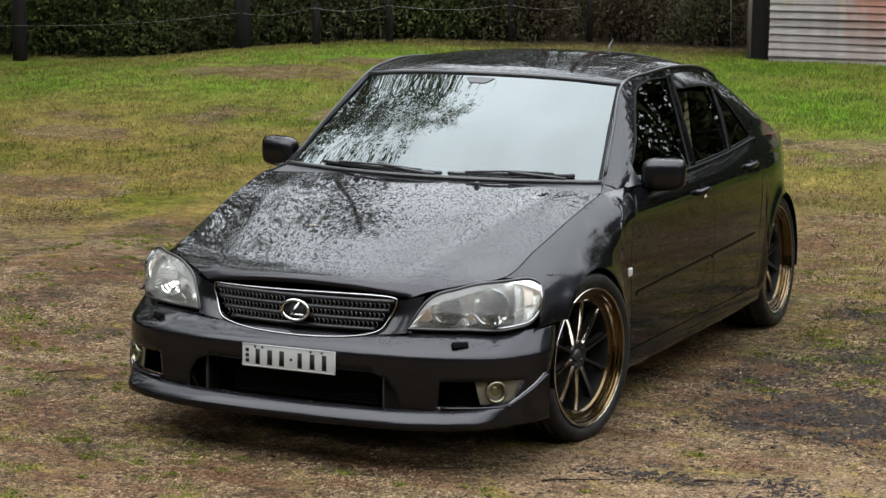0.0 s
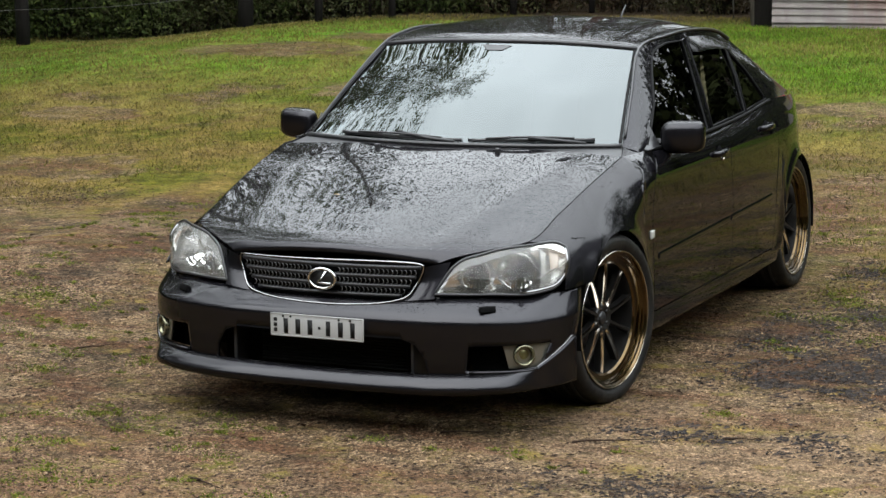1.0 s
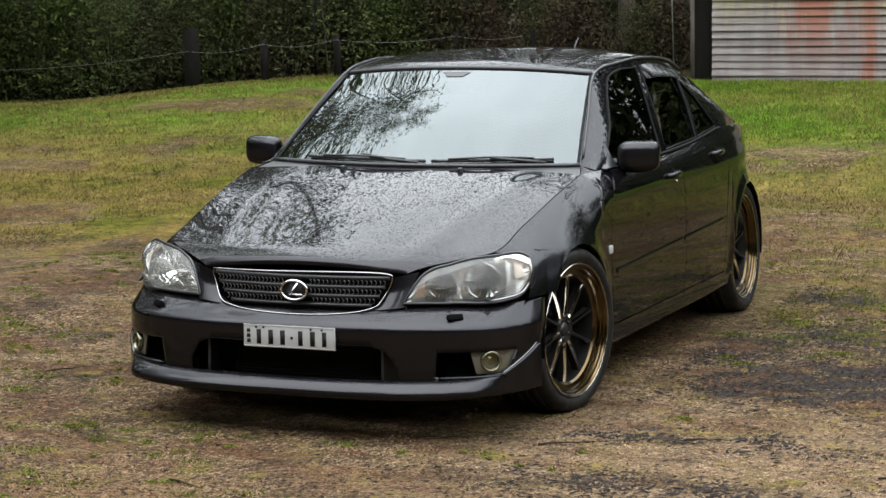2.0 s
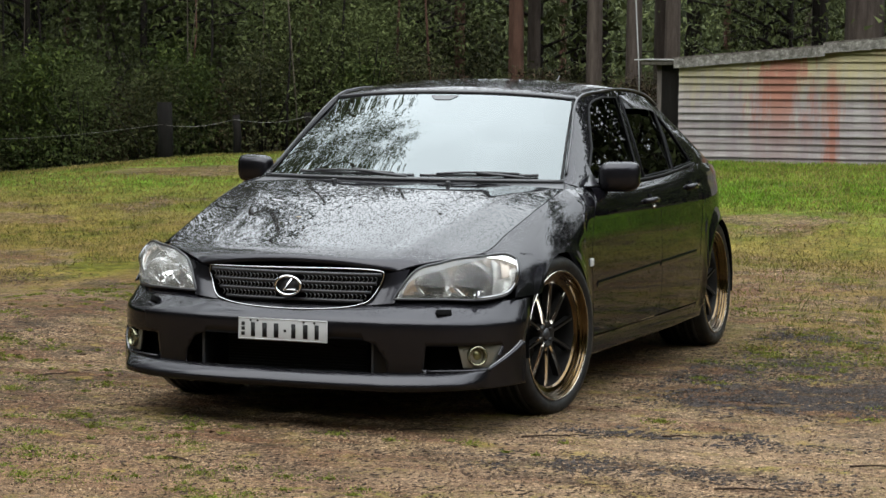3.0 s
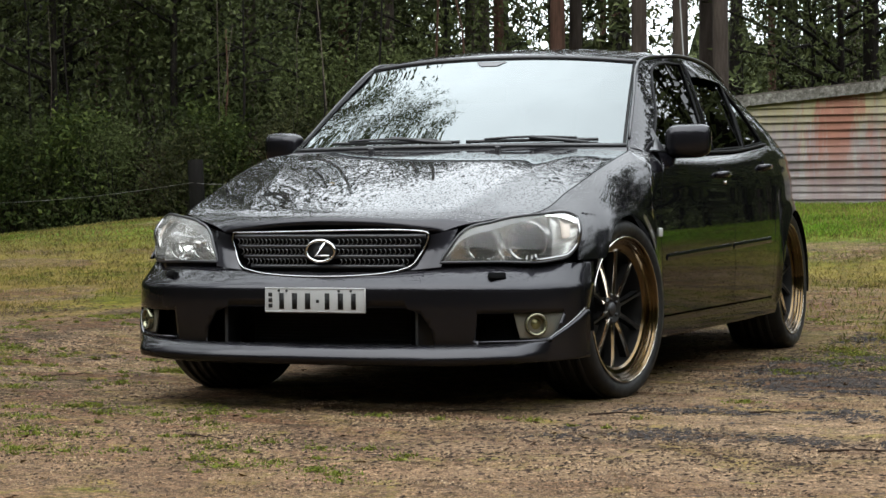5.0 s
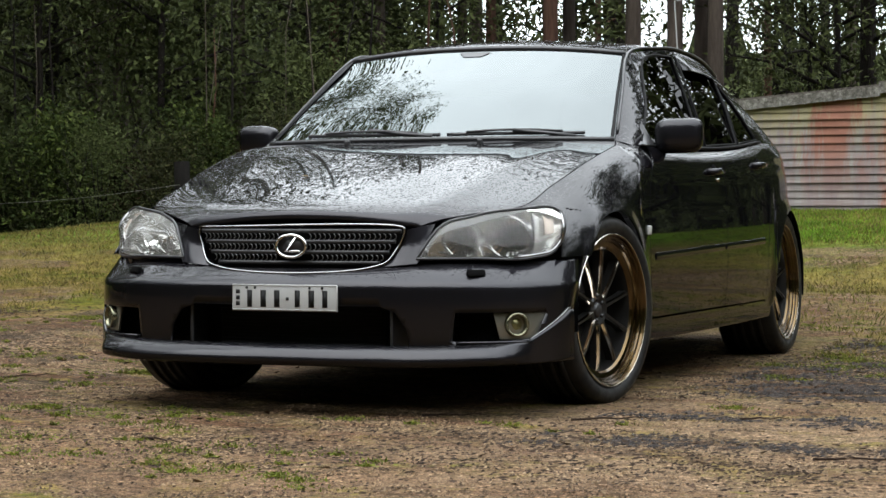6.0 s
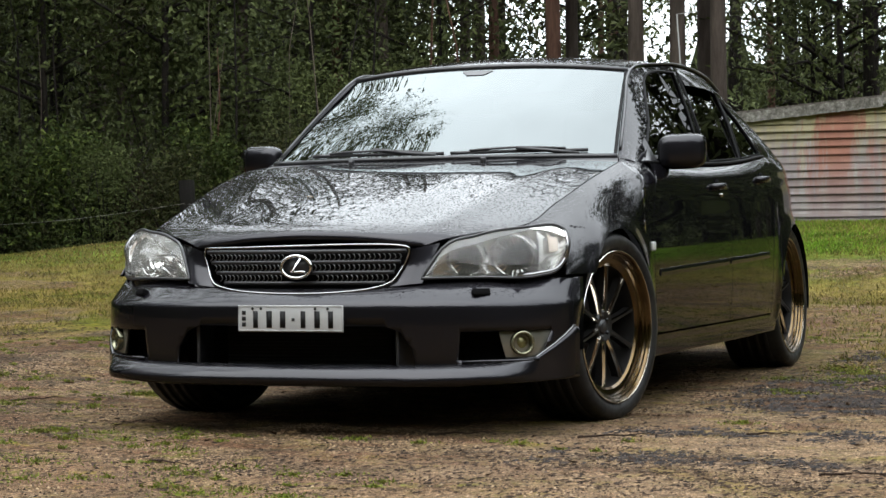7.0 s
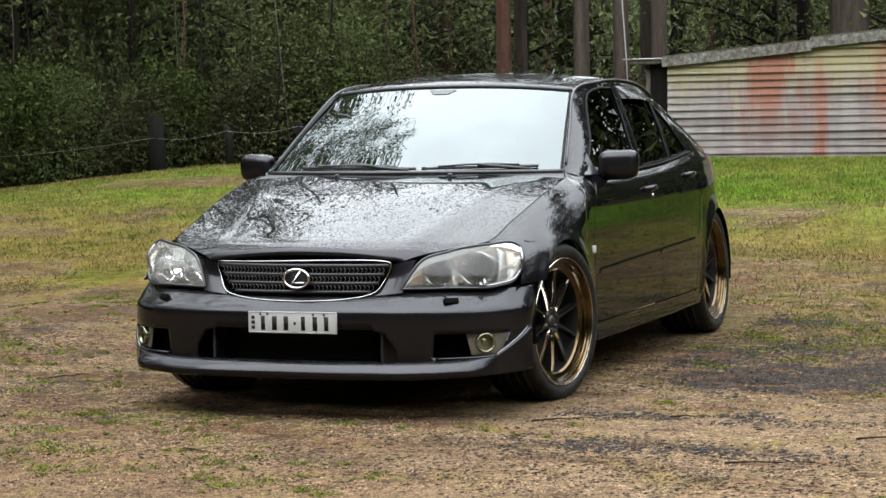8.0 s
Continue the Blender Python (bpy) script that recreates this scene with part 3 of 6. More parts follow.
cut(bumper, prism(intake, 0.5, "y", -1.0), prism(grille_hole, 0.5, "y", -1.0), prism(fog_hole, 0.8, "y", -1.0), prism([(-a, b) for a, b in fog_hole], 0.8, "y", -1.0))
for f in bumper.data.polygons:
    f.use_smooth = True

# chin spoiler, wrapping up into the wheel arches
lip_prof = curve((0, (0.209, -0.006)), (0.12, (0.207, 0.012)), (0.40, (0.181, 0.045)), (0.55, (0.166, 0.054)), (0.7, (0.150, 0.052)), (0.85, (0.140, 0.038)), (1, (0.137, -0.03)))


def lip_at(u, v):
    s = (2 * u - 1) * 0.925
    h, o = lip_prof(v)
    lift, fade = min(1.0, max(0.0, (abs(s) - 0.765) / 0.14)), smooth(0.66, 0.78, abs(s))
    h += 0.100 * lift * (1 - v) + 0.012 * smooth(0.45, 0.8, abs(s))
    o = o * (1 - fade) + min(o, 0.006) * fade
    x, y, z = bumper_at(s, 0.25, o)
    return (x, y, h)


chin = part("chin_spoiler", patch(lip_at, 96, 14, flip=True), PAINT, car, "low chin spoiler beaded with rain", thick=0.008)
# a thin paler line along the lip's top edge, towards both ends
for sign in (1, -1):
    part("spoiler_edge", tube([Vector(lip_at(0.5 + 0.5 * sign * t, 0)) + Vector((0.004 * sign, -0.004, 0.001)) for t in np.linspace(0.83, 0.99, 14)], 0.0024, 6), SATIN_DARK, chin)

# undertray and nose filling, so that nothing shows through
def inner_box(name, x0, x1, y0, y1, z0, z1):
    return part(name, box(x0, x1, y0, y1, z0, z1, 0.03), HOLE, car)


inner_box("floor_pan", -0.66, 0.66, -0.45, 3.3, 0.19, 0.26)
inner_box("engine_bay", -0.50, 0.50, -0.50, 0.40, 0.25, 0.60)
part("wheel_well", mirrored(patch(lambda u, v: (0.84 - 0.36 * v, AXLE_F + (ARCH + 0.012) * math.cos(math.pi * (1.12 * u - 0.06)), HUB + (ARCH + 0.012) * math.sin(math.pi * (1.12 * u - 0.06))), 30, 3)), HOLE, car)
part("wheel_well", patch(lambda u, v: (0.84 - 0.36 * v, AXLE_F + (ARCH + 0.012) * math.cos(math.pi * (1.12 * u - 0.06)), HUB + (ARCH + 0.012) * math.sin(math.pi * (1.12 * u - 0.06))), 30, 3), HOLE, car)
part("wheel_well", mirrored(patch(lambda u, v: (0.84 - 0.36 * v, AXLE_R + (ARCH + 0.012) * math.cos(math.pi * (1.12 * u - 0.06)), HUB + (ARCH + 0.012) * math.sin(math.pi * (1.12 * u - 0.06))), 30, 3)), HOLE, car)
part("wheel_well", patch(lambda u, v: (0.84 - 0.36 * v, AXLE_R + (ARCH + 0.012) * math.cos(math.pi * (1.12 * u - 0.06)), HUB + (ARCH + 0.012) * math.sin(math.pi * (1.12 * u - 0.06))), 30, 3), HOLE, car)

# doors, rear quarters, sills
belt_z = curve((0.45, 0.864), (0.9, 0.868), (1.40, 0.874), (1.75, 0.886), (2.0, 0.902), (2.25, 0.922), (2.45, 0.926), (2.7, 0.916), (2.95, 0.900), (3.4, 0.868))
door_back = curve((0.24, 2.19), (0.40, 2.195), (0.50, 2.205), (0.60, 2.235), (0.70, 2.268), (0.78, 2.262), (0.86, 2.242), (0.97, 2.26))


def flank_pt(y, z):
    top = belt_z(y)
    x = flank(y, z)
    roll = max(0.0, (z - (top - 0.085)) / 0.085)
    want = 0.803 + plan_x(y) * 0.8
    ref = flank(y, top - 0.085)
    if roll > 0:
        x = ref + (want - ref) * roll ** 1.9
    return (x, y, z)


def door_at(y0, y1):
    def f(u, v):
        z = 0.248 + (belt_z(1.4) - 0.248) * v
        a, b = (y0(z) if callable(y0) else y0), (y1(z) if callable(y1) else y1)
        y = a + (b - a) * u
        z = 0.248 + (belt_z(y) - 0.248) * v
        return flank_pt(y, z)
    return f


for make in (lambda b: b, mirrored):
    front_door = part("front_door", make(patch(door_at(lambda z: wing_back(z) + 0.006, 1.512), 24, 26, flip=True)), PAINT, car, thick=0.006)
    rear_door = part("rear_door", make(patch(door_at(1.518, lambda z: door_back(z)), 24, 26, flip=True)), PAINT, car, thick=0.006)


def quarter_grid(u, v):
    # columns follow the arch; the first column follows the door's gap
    y = 2.20 + 1.22 * u
    low = max(arch_z(y, AXLE_R), 0.20)
    z = low + (belt_z(y) - low) * v
    a = door_back(min(max(z, 0.24), 0.97)) + 0.006
    y2 = a + (3.42 - a) * u
    low = max(arch_z(y2, AXLE_R), 0.20)
    z = low + (belt_z(y2) - low) * v
    return flank_pt(y2, z)


for make in (lambda b: b, mirrored):
    part("rear_quarter", make(patch(quarter_grid, 70, 24, flip=True)), PAINT, car, thick=0.005)
    skirt = curve((0, (0.850, 0.240)), (0.3, (0.851, 0.215)), (0.7, (0.846, 0.180)), (0.85, (0.838, 0.162)), (1, (0.79, 0.155)))
    part("side_skirt", make(patch(lambda u, v: (skirt(v)[0] + plan_x(0.42 + 1.9 * u), 0.41 + 1.90 * u, skirt(v)[1]), 12, 12)), PAINT, car, thick=0.01)

# tail: boot lid, rear screen, bumper and lamps
deck_mid = curve((0, (2.98, 0.960)), (0.5, (3.25, 0.962)), (0.8, (3.42, 0.95)), (0.9, (3.47, 0.925)), (1, (3.50, 0.70)))
deck_rim = curve((0, (0.705, 2.78, 0.928)), (0.5, (0.66, 3.02, 0.914)), (0.8, (0.60, 3.24, 0.895)), (0.9, (0.575, 3.32, 0.865)), (1, (0.55, 3.38, 0.70)))
part("boot_lid", patch(lambda u, v: bow(deck_mid, deck_rim, u, v), 24, 30, flip=True), PAINT, car, thick=0.006)
rear_mid = curve((0, (2.36, 1.300)), (0.5, (2.68, 1.150)), (1, (2.98, 0.958)))
rear_rim = curve((0, (0.620, 2.22, 1.205)), (0.5, (0.678, 2.46, 1.089)), (1, (0.726, 2.77, 0.940)))
part("rear_screen", patch(lambda u, v: bow(rear_mid, rear_rim, u, v), 12, 24, flip=True), DARK_GLASS, car, "dark tinted rear screen", thick=0.004)
tail_plan = curve((0, (0.0, 3.56)), (0.4, (0.40, 3.53)), (0.7, (0.56, 3.42)), (0.9, (0.66, 3.22)), (1, (0.745, 2.99)))
tail_back = curve((0.18, 0.06), (0.24, 0.0), (0.5, 0.0), (0.60, 0.02), (0.66, 0.06), (0.70, 0.10))


def tail_at(u, v):
    s = 2 * u - 1
    p = tail_plan(abs(s))
    z = 0.18 + 0.52 * v
    b = tail_back(z)
    return ((1 if s > 0 else -1) * p[0] * (1 - 0.3 * b), p[1] - b, z)


part("rear_bumper", patch(tail_at, 60, 16, flip=True), PAINT, car, thick=0.01)
for make in (lambda b: b, mirrored):
    part("tail_lamp", make(patch(lambda u, v: (0.46 + 0.135 * u, 3.43 - 0.10 * u ** 2, 0.70 + 0.16 * v), 8, 6, flip=True)), RED_LENS, car, "red and clear tail lamp", thick=0.03)

# glass house
roof_mid = curve((0, (0.985, 1.276)), (0.04, (1.02, 1.289)), (0.25, (1.30, 1.326)), (0.48, (1.62, 1.338)), (0.75, (2.02, 1.320)), (1, (2.37, 1.268)))
roof_rim = curve((0, (0.586, 1.066, 1.243)), (0.04, (0.590, 1.09, 1.251)), (0.25, (0.614, 1.33, 1.278)), (0.48, (0.629, 1.62, 1.288)), (0.75, (0.627, 1.98, 1.265)), (1, (0.621, 2.22, 1.208)))
part("roof", patch(lambda u, v: bow(roof_mid, roof_rim, u, v, 2.0, 2.25), 30, 36, flip=True), PAINT, car, "wet roof panel", thick=0.006)
screen_mid = curve((0, (0.365, 0.893)), (0.5, (0.66, 1.090)), (1, (0.975, 1.268)))
screen_rim = curve((0, (0.698, 0.555, 0.890)), (0.5, (0.640, 0.800, 1.066)), (1, (0.580, 1.062, 1.240)))
windscreen = part("windscreen", patch(lambda u, v: bow(screen_mid, screen_rim, u, v), 20, 30, flip=True), SCREEN, car, "windscreen mirroring sky and branches", thick=0.004)
one_mirror(windscreen)
for name, mid_u in (("screen_seal", 1.0), ("scuttle_seal", 0.0)):
    part(name, tube([Vector(bow(screen_mid, screen_rim, mid_u, v / 30)) + Vector((0, 0.004 if mid_u else -0.002, 0.002)) for v in range(31)], 0.012, 6), TRIM, car)
for name, u0, u1, v0, v1 in (("screen_border", 0.955, 1.0, 0.0, 1.0), ("screen_border", 0.0, 0.07, 0.0, 1.0), ("screen_border", 0.0, 1.0, 0.0, 0.022), ("screen_border", 0.0, 1.0, 0.978, 1.0)):
    part(name, patch(lambda u, v: tuple(Vector(bow(screen_mid, screen_rim, u0 + (u1 - u0) * u, v0 + (v1 - v0) * v)) + Vector((0, 0.006, -0.008))), 20 if u1 - u0 > 0.5 else 3, 30 if v1 - v0 > 0.5 else 2, flip=True), TRIM, car, "black printed border of the windscreen")
for v0, v1 in ((0.0, 0.009), (0.991, 1.0)):
    part("screen_trim", patch(lambda u, v: tuple(Vector(bow(screen_mid, screen_rim, u, v0 + (v1 - v0) * v)) + Vector((0, -0.002, 0.003))), 20, 2, flip=True), SEAL, car, "black rubber edge of the windscreen")

part("screen_patch", patch(lambda u, v: tuple(Vector(bow(screen_mid, screen_rim, 0.905 + 0.055 * u, 0.5 + (0.030 + 0.028 * u) * (2 * v - 1))) + Vector((0, -0.0012, 0.0022))), 4, 8, flip=True), TRIM, car, "black printed patch at the head of the windscreen")

# cowl between bonnet and windscreen
part("cowl", patch(lambda u, v: tuple(Vector(bonnet_at(1, v)) * (1 - u) + (Vector(bow(screen_mid, screen_rim, 0.03, v)) + Vector((0, 0, -0.008))) * u - Vector((0, 0, 0.012 * (1 - u)))), 3, 30, flip=True), BLACK, car)

cant = curve((0, (0.701, 0.560, 0.888)), (0.12, (0.645, 0.803, 1.069)), (0.25, (0.588, 1.070, 1.243)), (0.36, (0.616, 1.33, 1.277)), (0.5, (0.631, 1.62, 1.287)), (0.64, (0.629, 1.98, 1.264)), (0.76, (0.625, 2.21, 1.212)), (0.88, (0.680, 2.46, 1.092)), (1, (0.728, 2.77, 0.948)))


def house_foot(u):
    y = 0.575 + 2.24 * u
    z = belt_z(y)
    return Vector((0.803 + plan_x(y) * 0.8 - 0.02 * smooth(2.3, 2.95, y) - 0.035 * (1 - smooth(0.56, 0.85, y)), y, z))


foot_u = curve((0, 0.0), (0.12, 0.06), (0.25, 0.16), (0.36, 0.27), (0.5, 0.43), (0.64, 0.59), (0.76, 0.74), (0.88, 0.88), (1, 1.0))


def house_at(u, v):
    a, b = house_foot(foot_u(u)), Vector(cant(u))
    p = a + (b - a) * v
    out = 0.014 * math.sin(math.pi * v)
    return (p.x + out, p.y, p.z)


def house_x(y, z):
    """Half width of the glass house at a place of the side view."""
    best = None
    for i in range(0, 41):
        u = i / 40
        a, b = house_foot(foot_u(u)), Vector(cant(u))
        v = (z - a.z) / max(1e-4, b.z - a.z)
        if -0.3 < v < 1.3:
            yy = a.y + (b.y - a.y) * v
            d = abs(yy - y)
            if best is None or d < best[0]:
                best = (d, house_at(u, min(max(v, 0), 1))[0])
    return best[1]


front_pane = [(0.665, 0.884), (0.79, 0.964), (0.895, 1.030), (1.03, 1.137), (1.117, 1.200), (1.160, 1.226), (1.21, 1.240), (1.31, 1.252), (1.468, 1.252), (1.398, 1.10), (1.352, 0.888)]
rear_pane = [(1.425, 0.890), (1.452, 1.05), (1.500, 1.20), (1.520, 1.250), (1.72, 1.250), (1.88, 1.232), (1.985, 1.208), (1.992, 1.185), (1.950, 1.06), (1.900, 0.910)]
quarter_pane = [(1.925, 0.912), (1.975, 1.06), (2.018, 1.178), (2.08, 1.142), (2.15, 1.082), (2.20, 1.010), (2.250, 0.938)]
house_bm = patch(house_at, 60, 14, flip=True)
for make, sign in ((lambda b: b, 1), (mirrored, -1)):
    frame_ob = part("cabin_side", make(house_bm.copy()), PAINT, car, outward=True)
    mod = frame_ob.modifiers.new("thickness", "SOLIDIFY")
    mod.thickness, mod.offset = 0.03, -1
    cut(frame_ob, *[prism(o, 0.9 * sign, "x", 0.3 * sign) for o in (front_pane, rear_pane, quarter_pane)])
    for f in frame_ob.data.polygons:
        f.use_smooth = False
    for name, outline, glass_mat in (("front_side_window", front_pane, SIDE_GLASS), ("rear_side_window", rear_pane, DARK_GLASS), ("quarter_window", quarter_pane, DARK_GLASS)):
        bm = bmesh.new()
        ring = [bm.verts.new((sign * (house_x(y, z) - 0.004), y, z)) for y, z in outline]
        f = bm.faces.new(ring)
        bmesh.ops.triangulate(bm, faces=[f])
        pane = part(name, bm, glass_mat, car, smooth=False, thick=0.004)
        one_mirror(pane)
        rim_pts = [(sign * (house_x(y, z) + 0.0005), y, z) for y, z in outline]
        part("window_seal", tube(rim_pts, 0.0055, 6, True), SEAL, car)
house_bm.free()


# ---- wheels ----
def build_wheel(name, width, m):
    """A deep-dish wheel, its face towards +x, the hub at the origin."""
    wheel = part(name, turned([(-0.10, 0.05), (-0.02, 0.058), (0.002, 0.058)], 24), SPOKE, car)
    wheel.matrix_basis = m
    w = width / 2
    tyre = [(-w * 0.80, 0.250), (-w * 0.98, 0.268), (-w * 1.04, 0.290), (-w, 0.309), (-w * 0.86, 0.320), (-w * 0.5, 0.3235), (0, 0.3245), (w * 0.5, 0.3235), (w * 0.86, 0.320), (w, 0.309), (w * 1.04, 0.290), (w * 1.0, 0.272), (w * 0.93, 0.262), (w * 0.80, 0.252)]
    t = part("tyre", turned(tyre, 72), RUBBER, wheel, "low-profile tyre, wet and a little dusty")
    for gx in (-0.062, -0.022, 0.022, 0.062):
        part("tread_rib", turned([(gx - 0.013, 0.322), (gx - 0.012, 0.3275), (gx + 0.012, 0.3275), (gx + 0.013, 0.322)], 60), RUBBER, t)
    rim = [(w * 0.86, 0.250), (w * 0.93, 0.2605), (w * 0.99, 0.2615), (w * 1.0, 0.2575), (w * 0.97, 0.253), (w * 0.91, 0.2505), (w * 0.885, 0.2440), (w * 0.83, 0.2420), (w * 0.80, 0.2350), (w * 0.73, 0.2330), (w * 0.70, 0.2160), (w * 0.64, 0.2090), (w * 0.45, 0.206), (-0.06, 0.205), (-w * 0.95, 0.235), (-w, 0.258)]
    part("rim", joined(*[turned(rim[i:i + 2], 72) for i in range(11)]), BRONZE, wheel, "bronze deep-dish rim with a bright stepped lip")
    part("barrel", turned(rim[11:], 48), SPOKE, wheel)
    part("rim_edge", turned([(w * 0.985, 0.2622), (w * 1.006, 0.2612), (w * 1.006, 0.2582), (w * 0.985, 0.2572)], 72), SATIN, wheel, "polished outer edge")
    part("brake_disc", turned([(-0.045, 0.06), (-0.045, 0.160), (-0.07, 0.160), (-0.07, 0.06)], 40), DISC, wheel)
    part("hub_face", turned([(0.0, 0.060), (0.058, 0.059), (0.067, 0.053), (0.067, 0.046), (0.058, 0.034), (0.056, 0.0)], 40), SPOKE, wheel)
    part("centre_cap", turned([(0.036, 0.027), (0.060, 0.026), (0.066, 0.019), (0.067, 0.0)], 24), BLACK, wheel)
    for k in range(5):
        a = (k + 0.5) * math.tau / 5
        nut = turned([(0.040, 0.009), (0.064, 0.008), (0.067, 0.004), (0.067, 0.0)], 6)
        part("wheel_nut", moved(nut, Matrix.Translation((0, 0.038 * math.cos(a), 0.038 * math.sin(a)))), SPOKE, wheel)
    reach = curve((0, (0.068, 0.048)), (0.35, (0.071, 0.095)), (0.85, (0.074, 0.184)), (1, (0.074, 0.207)))
    half = curve((0, 0.0100), (0.25, 0.0078), (0.8, 0.0070), (1, 0.0088))
    for k in range(10):
        turn = Matrix.Rotation(k * math.tau / 10 - 0.07, 4, "X")
        bm = bmesh.new()
        rows = []
        for i in range(13):
            u = i / 12
            x, r = reach(u)
            h = half(u)
            rows.append([bm.verts.new(p) for p in ((x - 0.036, h, r), (x - 0.009, h, r), (x, h * 0.55, r), (x, -h * 0.55, r), (x - 0.009, -h, r), (x - 0.036, -h, r))])
        for a, b in zip(rows, rows[1:]):
            for j in range(6):
                bm.faces.new((a[j], b[j], b[(j + 1) % 6], a[(j + 1) % 6]))
        bm.faces.new(rows[0])
        bm.faces.new(rows[-1][::-1])
        bmesh.ops.recalc_face_normals(bm, faces=bm.faces[:])
        spoke = part("spoke", moved(bm, turn), SPOKE, wheel, smooth=False)
        for side in (1, -1):
            strip = patch(lambda u, v: (reach(u)[0] + 0.0006 - 0.0095 * v, side * (half(u) * (0.55 + 0.45 * v) + 0.0006), reach(u)[1]), 12, 1)
            if side < 0:
                bmesh.ops.reverse_faces(strip, faces=strip.faces[:])
            part("spoke_edge", moved(strip, turn), EDGE, spoke, "bright polished spoke edge", smooth=False)
    return wheel


STEER = -9
build_wheel("front_wheel", 0.235, pose(0.735, AXLE_F + 0.012, HUB - 0.006, 0, 0, STEER))
build_wheel("front_wheel", 0.235, pose(-0.735, AXLE_F + 0.012, HUB - 0.006, 0, 0, 180 + STEER))
build_wheel("rear_wheel", 0.255, pose(0.708, AXLE_R, HUB + 0.004, 0, -2.5, 0))
build_wheel("rear_wheel", 0.255, pose(-0.708, AXLE_R, HUB + 0.004, 0, 2.5, 180))


# ---- nose: grille, badge, plate, lamps, intakes ----
def grille_y(x):
    return -0.662 + 0.33 * x * x


grille_edge = curve((0, (-0.365, 0.583)), (0.30, (0.365, 0.583)), (0.36, (0.374, 0.570)), (0.46, (0.350, 0.510)), (0.53, (0.320, 0.468)), (0.58, (0.272, 0.452)), (0.85, (-0.272, 0.452)), (0.90, (-0.320, 0.468)), (0.95, (-0.350, 0.510)), (1.0, (-0.374, 0.570)))
ring = []
for i in range(100):
    gx_, gz_ = grille_edge(i / 100)
    ring.append((gx_, grille_y(gx_) - 0.006 - 0.38 * max(0, 0.52 - gz_), gz_))
# the sheet behind the links is near black for the shade within
grille = part("grille", patch(lambda u, v: ((2 * u - 1) * (0.270 + 0.10 * v ** 0.6), grille_y((2 * u - 1) * (0.270 + 0.10 * v ** 0.6)) + 0.020, 0.455 + 0.125 * v), 30, 4, flip=False), HOLE, car, "black mesh grille in a chrome frame")
part("grille_frame", tube(ring, 0.0034, 8, True), DULL_CHROME, grille, "thin chrome frame")
for k in range(4):
    z = 0.467 + 0.034 * k
    w_ = 0.266 + 0.10 * ((z - 0.455) / 0.125) ** 0.6
    part("grille_bar", tube([((2 * i / 24 - 1) * w_, grille_y((2 * i / 24 - 1) * w_) + 0.004, z) for i in range(25)], 0.0075, 6), BLACK, grille)
LINK = material("grey_grille_link", (0.13, 0.13, 0.13), 0.3, 0.7)
for k in range(3):
    z = 0.484 + 0.034 * k
    w_ = 0.262 + 0.095 * ((z - 0.455) / 0.125) ** 0.6
    count = int(2 * w_ / 0.0165)
    for i in range(count + 1):
        x = -w_ + 2 * w_ * i / count
        if abs(x) < 0.055:
            continue
        y = grille_y(x) + 0.002
        part("grille_link", tube([(x - 0.006, y, z + 0.011), (x + 0.001, y - 0.003, z + 0.006), (x + 0.004, y - 0.004, z - 0.001), (x + 0.001, y - 0.003, z - 0.007), (x - 0.006, y, z - 0.011)], 0.0017, 4), LINK, grille)

badge = part("badge", tube([(0.053 * math.cos(a * math.tau / 40), grille_y(0) - 0.022, 0.520 + 0.036 * math.sin(a * math.tau / 40)) for a in range(40)], 0.0058, 8, True), CHROME, car, "oval chrome badge on the grille")
part("badge_stroke", tube([(0.018, grille_y(0) - 0.024, 0.548), (-0.018, grille_y(0) - 0.024, 0.504), (0.034, grille_y(0) - 0.024, 0.504)], 0.0048, 6), CHROME, badge)
part("badge_back", prism([(0.050 * math.cos(a * math.tau / 24), 0.520 + 0.033 * math.sin(a * math.tau / 24)) for a in range(24)], 0.016, "y", grille_y(0) - 0.016), BLACK, badge)

# painted cheeks between grille and lamps
for make in (lambda b: b, mirrored):
    c_, d_ = Vector((0.425, -0.640, 0.466)), Vector((0.462, -0.577, 0.592))

    def cheek(u, v):
        gx, gz = grille_edge(0.57 - 0.23 * v)
        inner = Vector((gx + 0.006, grille_y(gx) - 0.001 - 0.36 * max(0, 0.52 - gz), gz - 0.002))
        outer = c_.lerp(d_, v)
        return tuple(inner.lerp(outer, u) + Vector((0, -0.006 * math.sin(math.pi * u), 0)))

    part("nose_cheek", make(patch(cheek, 10, 14)), PAINT, car, thick=0.006)


# head lamps
SHADE = material("smoked_lamp_chrome", (0.16, 0.16, 0.165), 0.16, 1.0)
LAMP_SHELL = material("lamp_housing", (0.66, 0.66, 0.66), 0.15, 0.95)
# black bezel, greyed by the sky sheen painted into its colour
BROW_SHEEN = material("black_bezel_sky_sheen", (0.060, 0.060, 0.062), 0.4)
PALE_CHROME = material("pale_turn_reflector", (0.52, 0.52, 0.51), 0.22, 0.75)
lamp_low = curve((0, (0.422, -0.636, 0.481)), (0.4, (0.600, -0.576, 0.482)), (0.75, (0.758, -0.474, 0.484)), (0.92, (0.806, -0.400, 0.507)), (1, (0.822, -0.370, 0.545)))
lamp_high = curve((0, (0.426, -0.632, 0.488)), (0.12, (0.472, -0.590, 0.572)), (0.35, (0.565, -0.502, 0.617)), (0.7, (0.702, -0.412, 0.641)), (0.9, (0.778, -0.352, 0.646)), (1, (0.808, -0.340, 0.630)))


